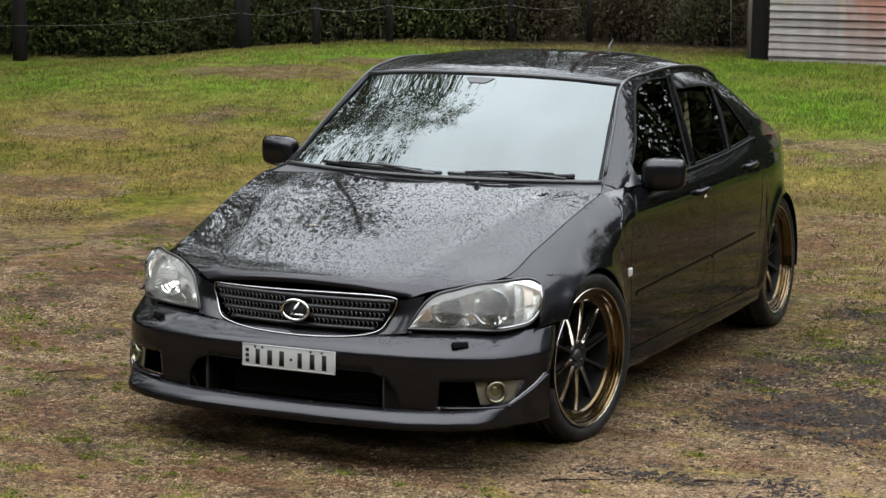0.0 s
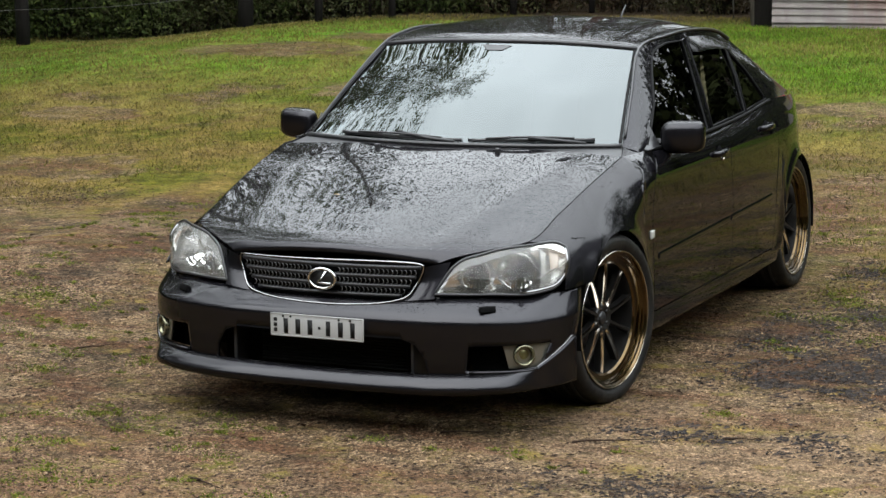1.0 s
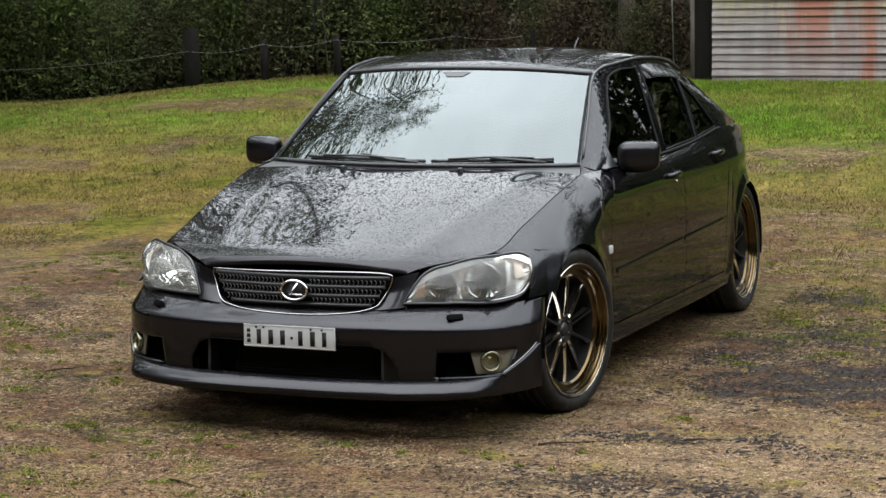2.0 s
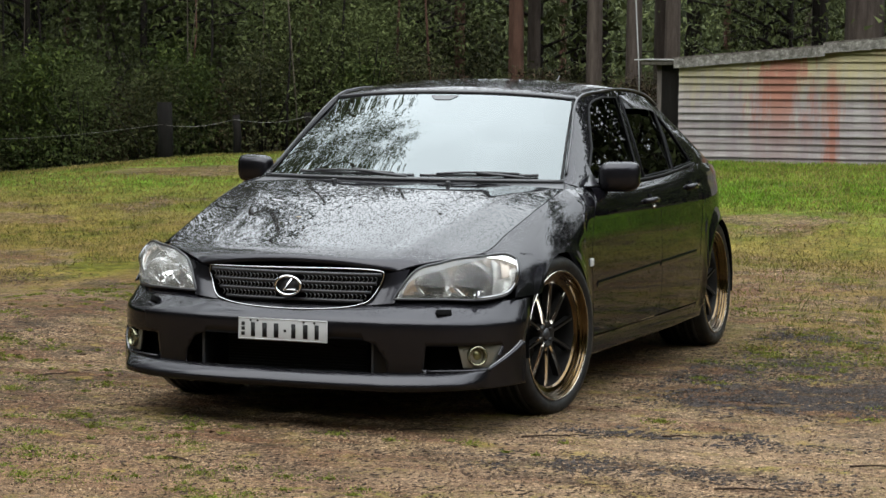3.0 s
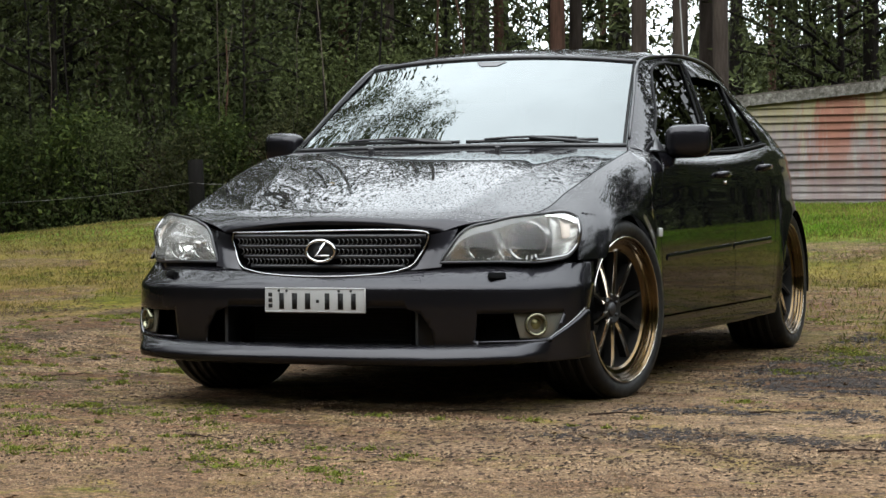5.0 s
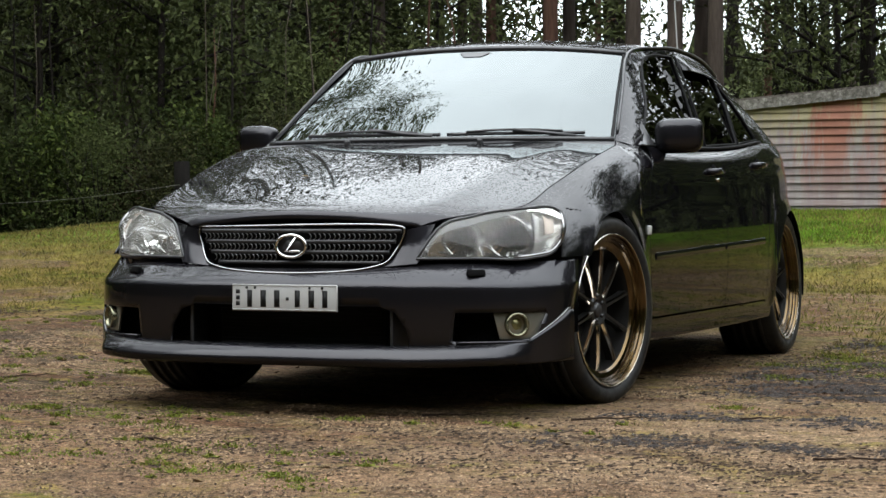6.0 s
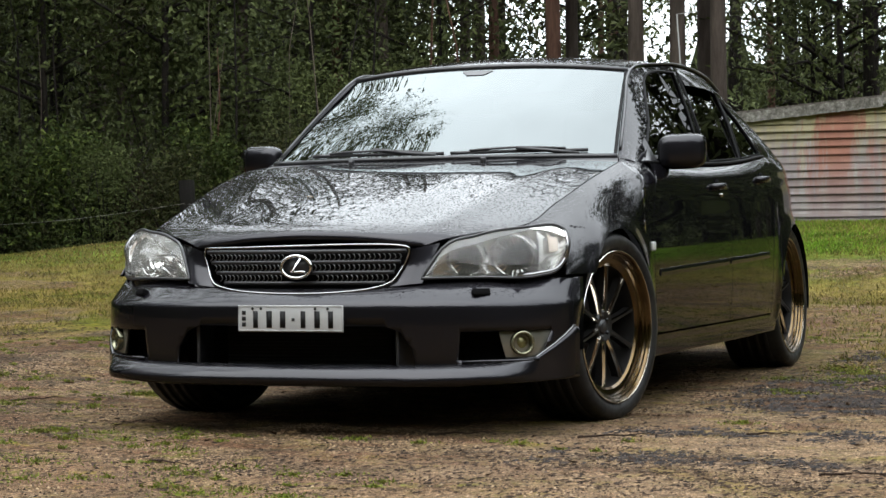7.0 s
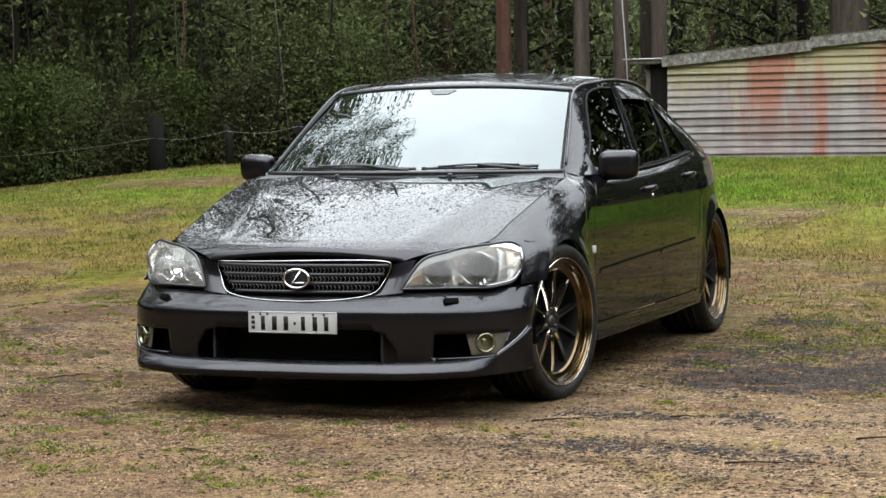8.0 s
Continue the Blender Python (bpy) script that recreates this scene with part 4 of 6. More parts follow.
def lamp_at(u, v, sink=0.0):
    a, b = Vector(lamp_low(u)), Vector(lamp_high(u))
    p = a + (b - a) * v
    out = Vector((0.45 + 0.35 * u, -0.85 + 0.25 * u, 0.12)).normalized()
    return p + out * ((0.016 + 0.014 * math.sin(math.pi * min(1, u)) * u) * math.sin(math.pi * min(1, v)) * min(1, 6 * u) - sink)


# bowls: centre in x and z, radius, the rim's place in y, depth
BOWLS = ((0.532, 0.541, 0.055, -0.524, 0.046), (0.664, 0.548, 0.066, -0.446, 0.055))
AHEAD = Vector((0.16, -0.98, 0.05)).normalized()
lamp_back = curve((0.40, -0.590), (0.48, -0.545), (0.532, -0.516), (0.60, -0.472), (0.664, -0.438), (0.74, -0.392), (0.83, -0.350))


def bowl_point(b, d, a):
    """A point of a bowl: d from the middle to the rim, a the angle; its mouth looks ahead."""
    x0, z0, r, y0, deep = b
    side, up = Vector((AHEAD.y, -AHEAD.x, 0)).normalized() * -1, Vector((0, 0, 1))
    return Vector((x0, y0, z0)) + side * (r * d * math.cos(a)) + up * (r * d * math.sin(a)) - AHEAD * (deep * (1 - d * d))


def housing(u, v):
    """The lamp's inside: walls at its edge, a stepped back that clears the bowls."""
    p = lamp_at(u, v)
    y = p.y + 0.005
    if 0.015 < u < 0.985 and 0.03 < v < 0.97:
        y = max(y, lamp_back(p.x))
        for x0, z0, r, y0, deep in BOWLS:
            if math.hypot(p.x - x0, p.z - z0) < r * 1.04:
                y = max(y, y0 + deep + 0.012)
    return (p.x, y, p.z)


lamp_us = [0, 0.01, 0.02] + [0.02 + 0.96 * i / 80 for i in range(1, 80)] + [0.98, 0.99, 1]
lamp_vs = [0, 0.02, 0.04] + [0.04 + 0.92 * i / 34 for i in range(1, 34)] + [0.96, 0.98, 1]
for make, sign in ((lambda b: b, 1), (mirrored, -1)):
    lamp = part("head_lamp", make(patch(housing, 0, 0, us=lamp_us, vs=lamp_vs)), LAMP_SHELL, car, "twin round head lamp under a clear plastic lens" if sign == 1 else "twin round head lamp under a yellowed hazy lens", smooth=False)
    lens = part("lens", make(patch(lambda u, v: tuple(lamp_at(u, v)), 28, 12)), LENS if sign == 1 else LENS_MILKY, lamp, "slightly milky plastic lens", thick=0.003)
    one_mirror(lens)
    part("lamp_seal", make(tube([lamp_at(i / 24, 0) for i in range(25)] + [lamp_at(1, j / 6) for j in range(1, 6)] + [lamp_at(1 - i / 24, 1) for i in range(25)], 0.005, 6, True)), TRIM, lamp)
    part("lamp_rim", make(tube([lamp_at(0.62 + 0.38 * i / 12, 0.05, 0.001) for i in range(13)] + [lamp_at(0.985, 0.05 + 0.92 * j / 8, 0.001) for j in range(1, 9)], 0.0042, 6)), DULL_CHROME, lamp, "bright outer edge of the lens")
    # bezel band whose grey includes the lens's sky reflection, tapering outwards
    part("lamp_brow", make(patch(lambda u, v: tuple(lamp_at(0.05 + 0.66 * u, 0.97 - (0.26 * (1 - u) ** 0.8 + 0.02) * (1 - v), 0.004)), 24, 4)), BROW_SHEEN, lamp)
    for b in BOWLS:
        bowl_ob = part("reflector", make(patch(lambda p, q: tuple(bowl_point(b, 0.16 + 0.84 * p, q * math.tau)), 6, 22)), REFLECTOR, lamp, "faceted chrome reflector bowl", smooth=False)
        part("reflector_ring", make(tube([bowl_point(b, 1.0, i * math.tau / 40) + AHEAD * 0.001 for i in range(40)], 0.0032, 6, True)), CHROME, bowl_ob)
        tube_out = [bowl_point(b, 0.0, 0) + AHEAD * (b[4] * t) for t in (0.0, 0.35, 0.62)]
        part("bulb_shield", make(tube(tube_out, lambda t: 0.0135 - 0.004 * t, 14)), SHADE, bowl_ob, "dark bulb shield")
    # a fluted floor before each bowl, and the small bright wedge between them
    for b in BOWLS:
        part("lamp_floor", make(patch(lambda p, q: (b[0] + b[2] * (2 * p - 1), b[3] - 0.004 - (0.062 if b[0] < 0.6 else 0.075) * q, b[1] - b[2] + 0.004 + 0.0035 * abs(math.sin(p * 30)) + 0.012 * (2 * p - 1) ** 2), 40, 3)), SHADE, lamp, "fluted dark chrome floor", smooth=False)
    part("lamp_wedge", make(prism([(0.578, 0.492), (0.612, 0.492), (0.600, 0.520)], 0.03, "y", -0.545, 0.003)), PALE_CHROME, lamp, "bright wedge between the bowls")
    part("turn_reflector", make(patch(lambda u, v: tuple(lamp_at(0.760 + 0.215 * u, 0.07 + 0.86 * v, 0.012 + 0.014 * math.sin(math.pi * u) + 0.0007 * math.sin(v * 130))), 14, 110)), PALE_CHROME, lamp, "pale fluted turn signal reflector", smooth=False)
    part("amber_bulb_cover", make(patch(lambda u, v: tuple(lamp_at(0.825 + 0.075 * u, 0.42 + 0.40 * v, 0.011 + 0.006 * math.sin(math.pi * u))), 6, 6)), AMBER, lamp, "faded amber patch")

# washer covers, open: near-black boxes painted as the shade inside
for sign in (1, -1):
    c = Vector(bumper_at(0.625 * sign, 0.434, 0.002))
    hole = box(-0.030, 0.030, -0.012, 0.012, -0.013, 0.013, 0.006)
    part("washer_shade", moved(hole, Matrix.Translation(c) @ Matrix.Rotation(radians(38 * sign), 4, "Z") @ Matrix.Rotation(radians(-25), 4, "X")), HOLE, car)

# lower intake with intercooler, side vents, fog lamps
cooler = part("intercooler", box(-0.30, 0.30, -0.60, -0.54, 0.185, 0.335, 0.01), ALLOY_DULL, car, "dark finned intercooler behind the intake")
for k in range(13):
    part("cooler_fin", box(-0.295, 0.295, -0.609, -0.60, 0.190 + k * 0.0112, 0.1945 + k * 0.0112), ALLOY_DULL, cooler)
# a flat near-black sheet stands for the intake's shaded depth
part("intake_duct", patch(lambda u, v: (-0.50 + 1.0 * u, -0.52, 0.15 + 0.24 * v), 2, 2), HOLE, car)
for sign in (1, -1):
    part("intake_wall", moved(box(-0.006, 0.006, -0.17, 0.02, 0.165, 0.36, 0.003), Matrix.Translation((0.40 * sign, -0.53, 0)) @ Matrix.Rotation(radians(-14 * sign), 4, "Z")), BLACK, car)
    fog = part("fog_lamp", moved(prism([(sign * a, b) for a, b in ((0.674, 0.313), (0.692, 0.227), (0.75, 0.225), (0.786, 0.234), (0.810, 0.313))], 0.02, "y", 0, 0.004), Matrix.Translation((0, 0, 0))), BEZEL, car, "round fog lamp in an aged silver bezel")
    # the bezel leans back with the bumper's corner
    for v in fog.data.vertices:
        s = min(1.0, 0.66 + (abs(v.co.x) - 0.65) * 1.35)
        lo, hi = 0.3, 1.0
        for _ in range(20):
            mid_ = (lo + hi) / 2
            lo, hi = (mid_, hi) if bumper_plan(mid_)[0] < abs(v.co.x) else (lo, mid_)
        v.co.y += bumper_plan(lo)[1] + 0.016
    at = Vector((0.742 * sign, -0.577, 0.274))
    out = Vector((0.62 * sign, -0.78, 0)).normalized()
    turn = Matrix.Translation(at) @ out.to_track_quat("X", "Z").to_matrix().to_4x4()
    part("fog_ring", moved(turned([(-0.03, 0.040), (0.004, 0.039), (0.008, 0.036), (0.007, 0.031), (-0.006, 0.029), (-0.022, 0.026)], 28), turn), FOG_RING, fog, "dull khaki glass ring")
    part("fog_lens", moved(turned([(-0.022, 0.027), (-0.014, 0.017), (-0.012, 0.0)], 24), turn), YELLOWED, fog, "yellowed fog lamp lens")
    # flat near-black sheet, painted as the shade inside the vent
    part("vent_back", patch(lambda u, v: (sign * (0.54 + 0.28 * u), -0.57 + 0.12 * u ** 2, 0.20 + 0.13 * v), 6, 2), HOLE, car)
    part("vent_blade", tube([bumper_at(sign * s_, 0.218 + 0.01 * (s_ - 0.55), 0.004) for s_ in (0.57, 0.62, 0.68, 0.74, 0.78)], 0.0055, 6), PAINT, car)

# number plate with its characters as plain bars
plate = part("number_plate", moved(box(-0.188, 0.188, -0.757, -0.752, 0.313, 0.397, 0.002), Matrix.Translation((0, 0, 0))), PLATE, car, "white number plate with black bars")
part("plate_rim", tube([(-0.186, -0.757, 0.317), (0.186, -0.757, 0.317), (0.186, -0.757, 0.396), (-0.186, -0.757, 0.396)], 0.0028, 5, True), PLATE, plate)
part("plate_holder", box(-0.12, 0.12, -0.752, -0.735, 0.32, 0.39), BLACK, plate)
for x0, w_ in ((-0.141, 0.036), (-0.093, 0.038), (-0.044, 0.038), (0.030, 0.036), (0.079, 0.038), (0.128, 0.036)):
    part("plate_bar", box(x0 + 0.008, x0 + w_ - 0.011, -0.7585, -0.7568, 0.326, 0.380), INK, plate)
part("plate_dot", box(0.006, 0.016, -0.7585, -0.7568, 0.348, 0.358), INK, plate)
for k in range(3):
    part("plate_bar_small", box(-0.174, -0.160, -0.7585, -0.7568, 0.330 + k * 0.019, 0.343 + k * 0.019), INK, plate)
for x in (-0.135, -0.105, 0.09, 0.135):
    part("plate_screw", moved(turned([(0.0, 0.0045), (0.003, 0.004), (0.004, 0.0)], 10), Matrix.Translation((x, -0.757, 0.388)) @ Matrix.Rotation(radians(-90), 4, "Z")), INK, plate)

plate.matrix_basis = pose(0.012, 0, 0)

# ---- fittings on body and glass ----
SMOKED = material("smoked_plastic", (0.004, 0.004, 0.004), 0.12, Specular_IOR_Level=0.15)
for make, sign in ((lambda b: b, 1), (mirrored, -1)):
    # door mirror: a rounded shell on a short arm
    shell = bmesh.new()
    bmesh.ops.create_uvsphere(shell, u_segments=32, v_segments=20, radius=1)
    for v in shell.verts:
        x, y, z = v.co
        f = lambda t, p: math.copysign(abs(t) ** p, t)
        v.co = (0.091 * f(x, 0.5), 0.060 * f(y, 0.8) * (1.0 if y < 0 else 0.55), 0.066 * f(z, 0.5) + 0.006 * x)
    mirror = part("door_mirror", make(moved(shell, Matrix.Translation((0.872, 0.800, 0.911)) @ Matrix.Rotation(radians(14), 4, "Z"))), PAINT, car, "body-coloured door mirror wet with rain")
    part("mirror_arm", make(tube([(0.752, 0.800, 0.880), (0.785, 0.802, 0.876), (0.825, 0.806, 0.882)], 0.026, 10, flat=0.9)), BLACK, mirror)
    part("mirror_glass", make(moved(box(-0.066, 0.066, 0.022, 0.031, -0.036, 0.036, 0.004), Matrix.Translation((0.872, 0.800, 0.911)) @ Matrix.Rotation(radians(14), 4, "Z"))), CHROME, mirror)
    part("mirror_sail", make(patch(lambda u, v: (0.792 - 0.05 * v, 0.60 + 0.15 * u + 0.06 * v * (1 - u), 0.875 + 0.09 * v * u), 4, 4, flip=True)), BLACK, mirror, thick=0.006)
    for y, z in ((1.352, 0.784), (2.083, 0.822)):
        x = flank_pt(y, z)[0]
        handle = part("door_handle", make(tube([(x - 0.004, y - 0.075, z), (x + 0.020, y - 0.055, z + 0.002), (x + 0.026, y, z + 0.004), (x + 0.020, y + 0.055, z + 0.004), (x - 0.004, y + 0.075, z + 0.003)], 0.011, 8, flat=1.2)), PAINT, car, "body-coloured bar handle")
        # a thin near-black disc paints the shade behind the handle
        part("handle_recess", make(moved(turned([(0.0, 0.036), (0.003, 0.034), (0.003, 0.0)], 20), Matrix.Translation((x - 0.002, y, z - 0.004)))), HOLE, handle)
        if y < 1.5:
            part("key_lock", make(moved(turned([(-0.01, 0.010), (0.008, 0.009), (0.010, 0.0)], 14), Matrix.Translation((x + 0.001, y + 0.045, z - 0.030)))), SATIN, handle, "small bright key lock")
    part("side_repeater", make(moved(box(-0.006, 0.007, -0.020, 0.020, -0.017, 0.017, 0.005), Matrix.Translation((flank(0.449, 0.563), 0.449, 0.563)))), MILKY, car, "small clear side repeater")
    for a, b in ((0.53, 1.455), (1.49, 2.12)):
        part("side_moulding", make(patch(lambda u, v: (flank(a + (b - a) * u, 0.46) - 0.004 + 0.009 * math.sin(math.pi * v) ** 0.6, a + (b - a) * u, 0.437 + 0.022 * (a + (b - a) * u) + 0.036 * v), 16, 6, flip=True)), PAINT, car, thick=0.004)
    # smoked wind deflector over the rear door's window
    visor_hi = curve((0, (1.520, 1.262)), (0.4, (1.72, 1.260)), (0.8, (1.90, 1.238)), (1, (2.00, 1.212)))
    visor_lo = curve((0, (1.505, 1.202)), (0.4, (1.70, 1.200)), (0.8, (1.88, 1.190)), (1, (1.99, 1.178)))

    def visor_at(u, v):
        a, b = visor_hi(u), visor_lo(u)
        y, z = a[0] + (b[0] - a[0]) * v, a[1] + (b[1] - a[1]) * v
        return (house_x(y, z) + 0.004 + 0.022 * math.sin(0.5 * math.pi * v) * min(1.0, 8 * u + 0.3), y, z)

    visor_bm = patch(visor_at, 20, 6, flip=True)
    part("wind_deflector", make(visor_bm), SMOKED, car, "smoked plastic wind deflector", thick=0.003)
    part("drip_seal", make(tube([Vector(cant(0.02 + 0.74 * i / 30)) + Vector((0.004, 0, 0.004)) for i in range(31)], 0.006, 6)), TRIM, car)
    part("belt_seal", make(tube([(house_foot((y_ - 0.575) / 2.24).x + 0.004, y_, belt_z(y_) + 0.006) for y_ in np.linspace(0.66, 2.28, 24)], 0.007, 6)), SEAL, car)

# wipers parked low on the screen, washer jets, aerial
def on_screen(u, v, lift=0.0):
    p = Vector(bow(screen_mid, screen_rim, u, v))
    return p + Vector((0, -0.5, 0.85)) * lift


for v0, v1, u0, u1 in ((0.14, 0.56, 0.045, 0.030), (0.58, 0.93, 0.030, 0.050)):
    wiper = part("wiper", tube([on_screen(u0 + (u1 - u0) * t, v0 + (v1 - v0) * t, 0.010) for t in np.linspace(0, 1, 12)], 0.0075, 6), BLACK, car, "black wiper parked on the wet screen")
    c = 0.5
    part("wiper_arm", tube([on_screen(0.01, v1 - 0.02, 0.012), on_screen(0.025, v0 + (v1 - v0) * 0.74, 0.018), on_screen(u0 + 0.004, v0 + (v1 - v0) * c, 0.026)], 0.008, 6), BLACK, wiper)
    part("wiper_bridge", tube([on_screen(u0 + (u1 - u0) * t, v0 + (v1 - v0) * t, 0.012 + 0.014 * math.sin(math.pi * t)) for t in np.linspace(0.15, 0.85, 9)], 0.005, 6), BLACK, wiper)
for x in (-0.264, 0.264):
    part("washer_jet", box(x - 0.009, x + 0.009, 0.308, 0.332, 0.868, 0.894, 0.004), BLACK, car)
part("roof_aerial", tube([(0.10, 2.20, 1.292), (0.10, 2.235, 1.330), (0.10, 2.28, 1.360)], lambda t: 0.006 - 0.003 * t, 6), BLACK, car)

# cabin: dash, seats, wheel, seen dimly through the glass
dash = part("dashboard", box(-0.64, 0.64, 0.62, 0.98, 0.70, 0.865, 0.05, 4), CABIN, car)
part("parcel_shelf", box(-0.58, 0.58, 2.55, 2.98, 0.90, 0.93, 0.01), CABIN, car)
part("cabin_floor", box(-0.70, 0.70, 0.60, 2.9, 0.26, 0.32), CABIN, car)
part("front_bulkhead", box(-0.70, 0.70, 0.50, 0.56, 0.30, 0.84), HOLE, car)
for x in (-0.36, 0.36):
    seat = part("front_seat", box(x - 0.25, x + 0.25, 1.05, 1.52, 0.42, 0.60, 0.06, 4), CABIN, car)
    part("seat_back", moved(box(-0.24, 0.24, -0.07, 0.07, 0, 0.58, 0.05, 4), Matrix.Translation((x, 1.52, 0.55)) @ Matrix.Rotation(radians(-14), 4, "X")), CABIN, seat)
    part("head_rest", moved(box(-0.13, 0.13, -0.05, 0.05, 0, 0.17, 0.04, 4), Matrix.Translation((x, 1.69, 1.07))), CABIN, seat)
rear_seat = part("rear_seat", box(-0.62, 0.62, 2.05, 2.50, 0.42, 0.60, 0.05, 3), CABIN, car)
part("rear_seat_back", moved(box(-0.62, 0.62, -0.06, 0.06, 0, 0.50, 0.05, 3), Matrix.Translation((0, 2.50, 0.52)) @ Matrix.Rotation(radians(-16), 4, "X")), CABIN, rear_seat)
steer = part("steering_wheel", moved(tube([(0.185 * math.cos(a * math.tau / 36), 0.185 * math.sin(a * math.tau / 36), 0) for a in range(36)], 0.014, 8, True), Matrix.Translation((-0.36, 1.02, 0.66)) @ Matrix.Rotation(radians(62), 4, "X")), BLACK, car)
part("steering_boss", moved(box(-0.07, 0.07, -0.05, 0.05, -0.03, 0.01, 0.02), Matrix.Translation((-0.36, 1.02, 0.66)) @ Matrix.Rotation(radians(62), 4, "X")), BLACK, steer)
part("rear_view_mirror", box(-0.11, 0.11, 0.995, 1.02, 1.175, 1.225, 0.012), BLACK, car)


# ---- the shed on the bank ----
SHED_Y, SHED_X0, SHED_X1 = 13.0, -2.20, 2.4


def shed_top(x):
    return 1.614 + 0.081 * (x - SHED_X0)


def cladding_material():
    m = material("rusty_weathered_cladding", (0.300, 0.278, 0.247), 0.7)
    k = Nodes(m)
    geo = k.n.new("ShaderNodeNewGeometry")
    pos = geo.outputs["Position"]
    xyz = k.n.new("ShaderNodeSeparateXYZ")
    k.link(pos, xyz.inputs[0])
    streak = k.n.new("ShaderNodeMapping")
    streak.inputs["Scale"].default_value = (4.0, 1.0, 0.7)
    k.link(pos, streak.inputs["Vector"])
    grain = k.n.new("ShaderNodeMapping")
    grain.inputs["Scale"].default_value = (1.5, 1.0, 22.0)
    k.link(pos, grain.inputs["Vector"])
    base = k.ramp(k.noise(2.2, 6, 0.65, grain.outputs[0]), (0.3, (0.180, 0.160, 0.142)), (0.7, (0.400, 0.370, 0.335)))
    base = k.mix(k.math("MULTIPLY", k.random(), 0.35), base, (0.200, 0.150, 0.135))
    base = k.mix(k.ramp(k.noise(1.6, 6, 0.7, streak.outputs[0]), (0.40, 0.0), (0.65, 0.7)), base, (0.190, 0.140, 0.140))
    lichen = k.span(k.math("ADD", k.math("MULTIPLY", xyz.outputs["Z"], 0.9), k.noise(3, 5, 0.6, streak.outputs[0])), 1.55, 1.95, 0.0, 0.8)
    base = k.mix(lichen, base, (0.330, 0.285, 0.110))

    def band(center, width, soft, ragged=0.9):
        d = k.math("ABSOLUTE", k.math("SUBTRACT", xyz.outputs["X"], center))
        d = k.math("SUBTRACT", width, d)
        d = k.math("ADD", d, k.math("MULTIPLY", k.math("SUBTRACT", k.noise(3.5, 6, 0.7, streak.outputs[0]), 0.5), ragged))
        return k.ramp(d, (0.0, 0.0), (soft, 1.0))

    high = k.span(xyz.outputs["Z"], 0.75, 1.25, 0.15, 1.0)
    rust = k.math("MULTIPLY", band(-1.18, 0.36, 0.25, 1.3), high)
    rust = k.math("MAXIMUM", rust, k.math("MULTIPLY", band(-0.64, 0.105, 0.08, 0.30), k.span(xyz.outputs["Z"], 1.62, 1.35, 0.25, 1.0)))
    rust = k.math("MAXIMUM", rust, k.math("MULTIPLY", band(0.30, 0.55, 0.30), high))
    base = k.mix(k.math("MULTIPLY", rust, 0.97), base, k.mix(k.noise(12, 4), (0.190, 0.060, 0.030), (0.370, 0.140, 0.078)))
    k.soaked(base)
    k.set("Normal", k.bump(k.noise(30, 4, 0.6, grain.outputs[0]), 0.3, 0.004))
    return m


def wood_material(name, dark, light, scale=1.0):
    m = material(name, dark, 0.9, Specular_IOR_Level=0.12)
    k = Nodes(m)
    v = k.stretch(9 * scale, 9 * scale, 1.2 * scale)
    k.soaked(k.mix(k.math("MULTIPLY", k.random(), 0.4), k.ramp(k.noise(2.0, 7, 0.7, v), (0.3, dark), (0.7, light)), dark))
    k.set("Normal", k.bump(k.noise(3.0, 7, 0.75, v), 0.8, 0.03))
    return m


PALE = material("pale_galvanised_pipe", (0.35, 0.35, 0.34), 0.4, 0.6)
CHARRED = wood_material("dark_fence_wood", (0.005, 0.0042, 0.0036), (0.018, 0.015, 0.012))
CLAD = cladding_material()
OLD_WOOD = wood_material("grey_weathered_wood", (0.06, 0.05, 0.042), (0.20, 0.175, 0.15))
MOSSY = material("mossy_flashing", (0.3, 0.3, 0.27), 0.9)
k_ = Nodes(MOSSY)
k_.soaked(k_.ramp(k_.noise(24, 6, 0.75), (0.38, (0.07, 0.062, 0.050)), (0.55, (0.19, 0.175, 0.15)), (0.70, (0.40, 0.39, 0.35))))
k_.set("Normal", k_.bump(k_.noise(35, 5), 0.6, 0.02))

shed = thing("shed", "low weathered shed clad in lapped rusty boards", "shed", m=pose(0, 0, 0))
PITCH = 0.0735
row = 0
z = 0.52
while z < 2.6:
    x0 = max(SHED_X0, SHED_X0 + (z + 0.45 * PITCH - 1.614) / 0.081)
    if x0 < SHED_X1 - 0.2:
        wob = 0.003 * math.sin(row * 2.3)
        prof = [(SHED_Y - 0.030 + wob, z - 0.004), (SHED_Y - 0.028 + wob, z + 0.006), (SHED_Y - 0.004, z + PITCH + 0.004), (SHED_Y + 0.012, z + PITCH + 0.004), (SHED_Y - 0.010, z + 0.006), (SHED_Y - 0.016, z - 0.004)]
        bm = bmesh.new()
        ends = [[bm.verts.new((x, a + 0.006 * math.sin(x * 1.7 + row), b + 0.004 * math.sin(x * 0.9 + row * 1.3))) for a, b in prof] for x in np.linspace(x0, SHED_X1, 14)]
        for e0, e1 in zip(ends, ends[1:]):
            for j in range(6):
                bm.faces.new((e0[j], e1[j], e1[(j + 1) % 6], e0[(j + 1) % 6]))
        bm.faces.new(ends[0][::-1])
        bm.faces.new(ends[-1])
        bmesh.ops.recalc_face_normals(bm, faces=bm.faces[:])
        part("board", bm, CLAD, shed, smooth=False)
    z += PITCH
    row += 1
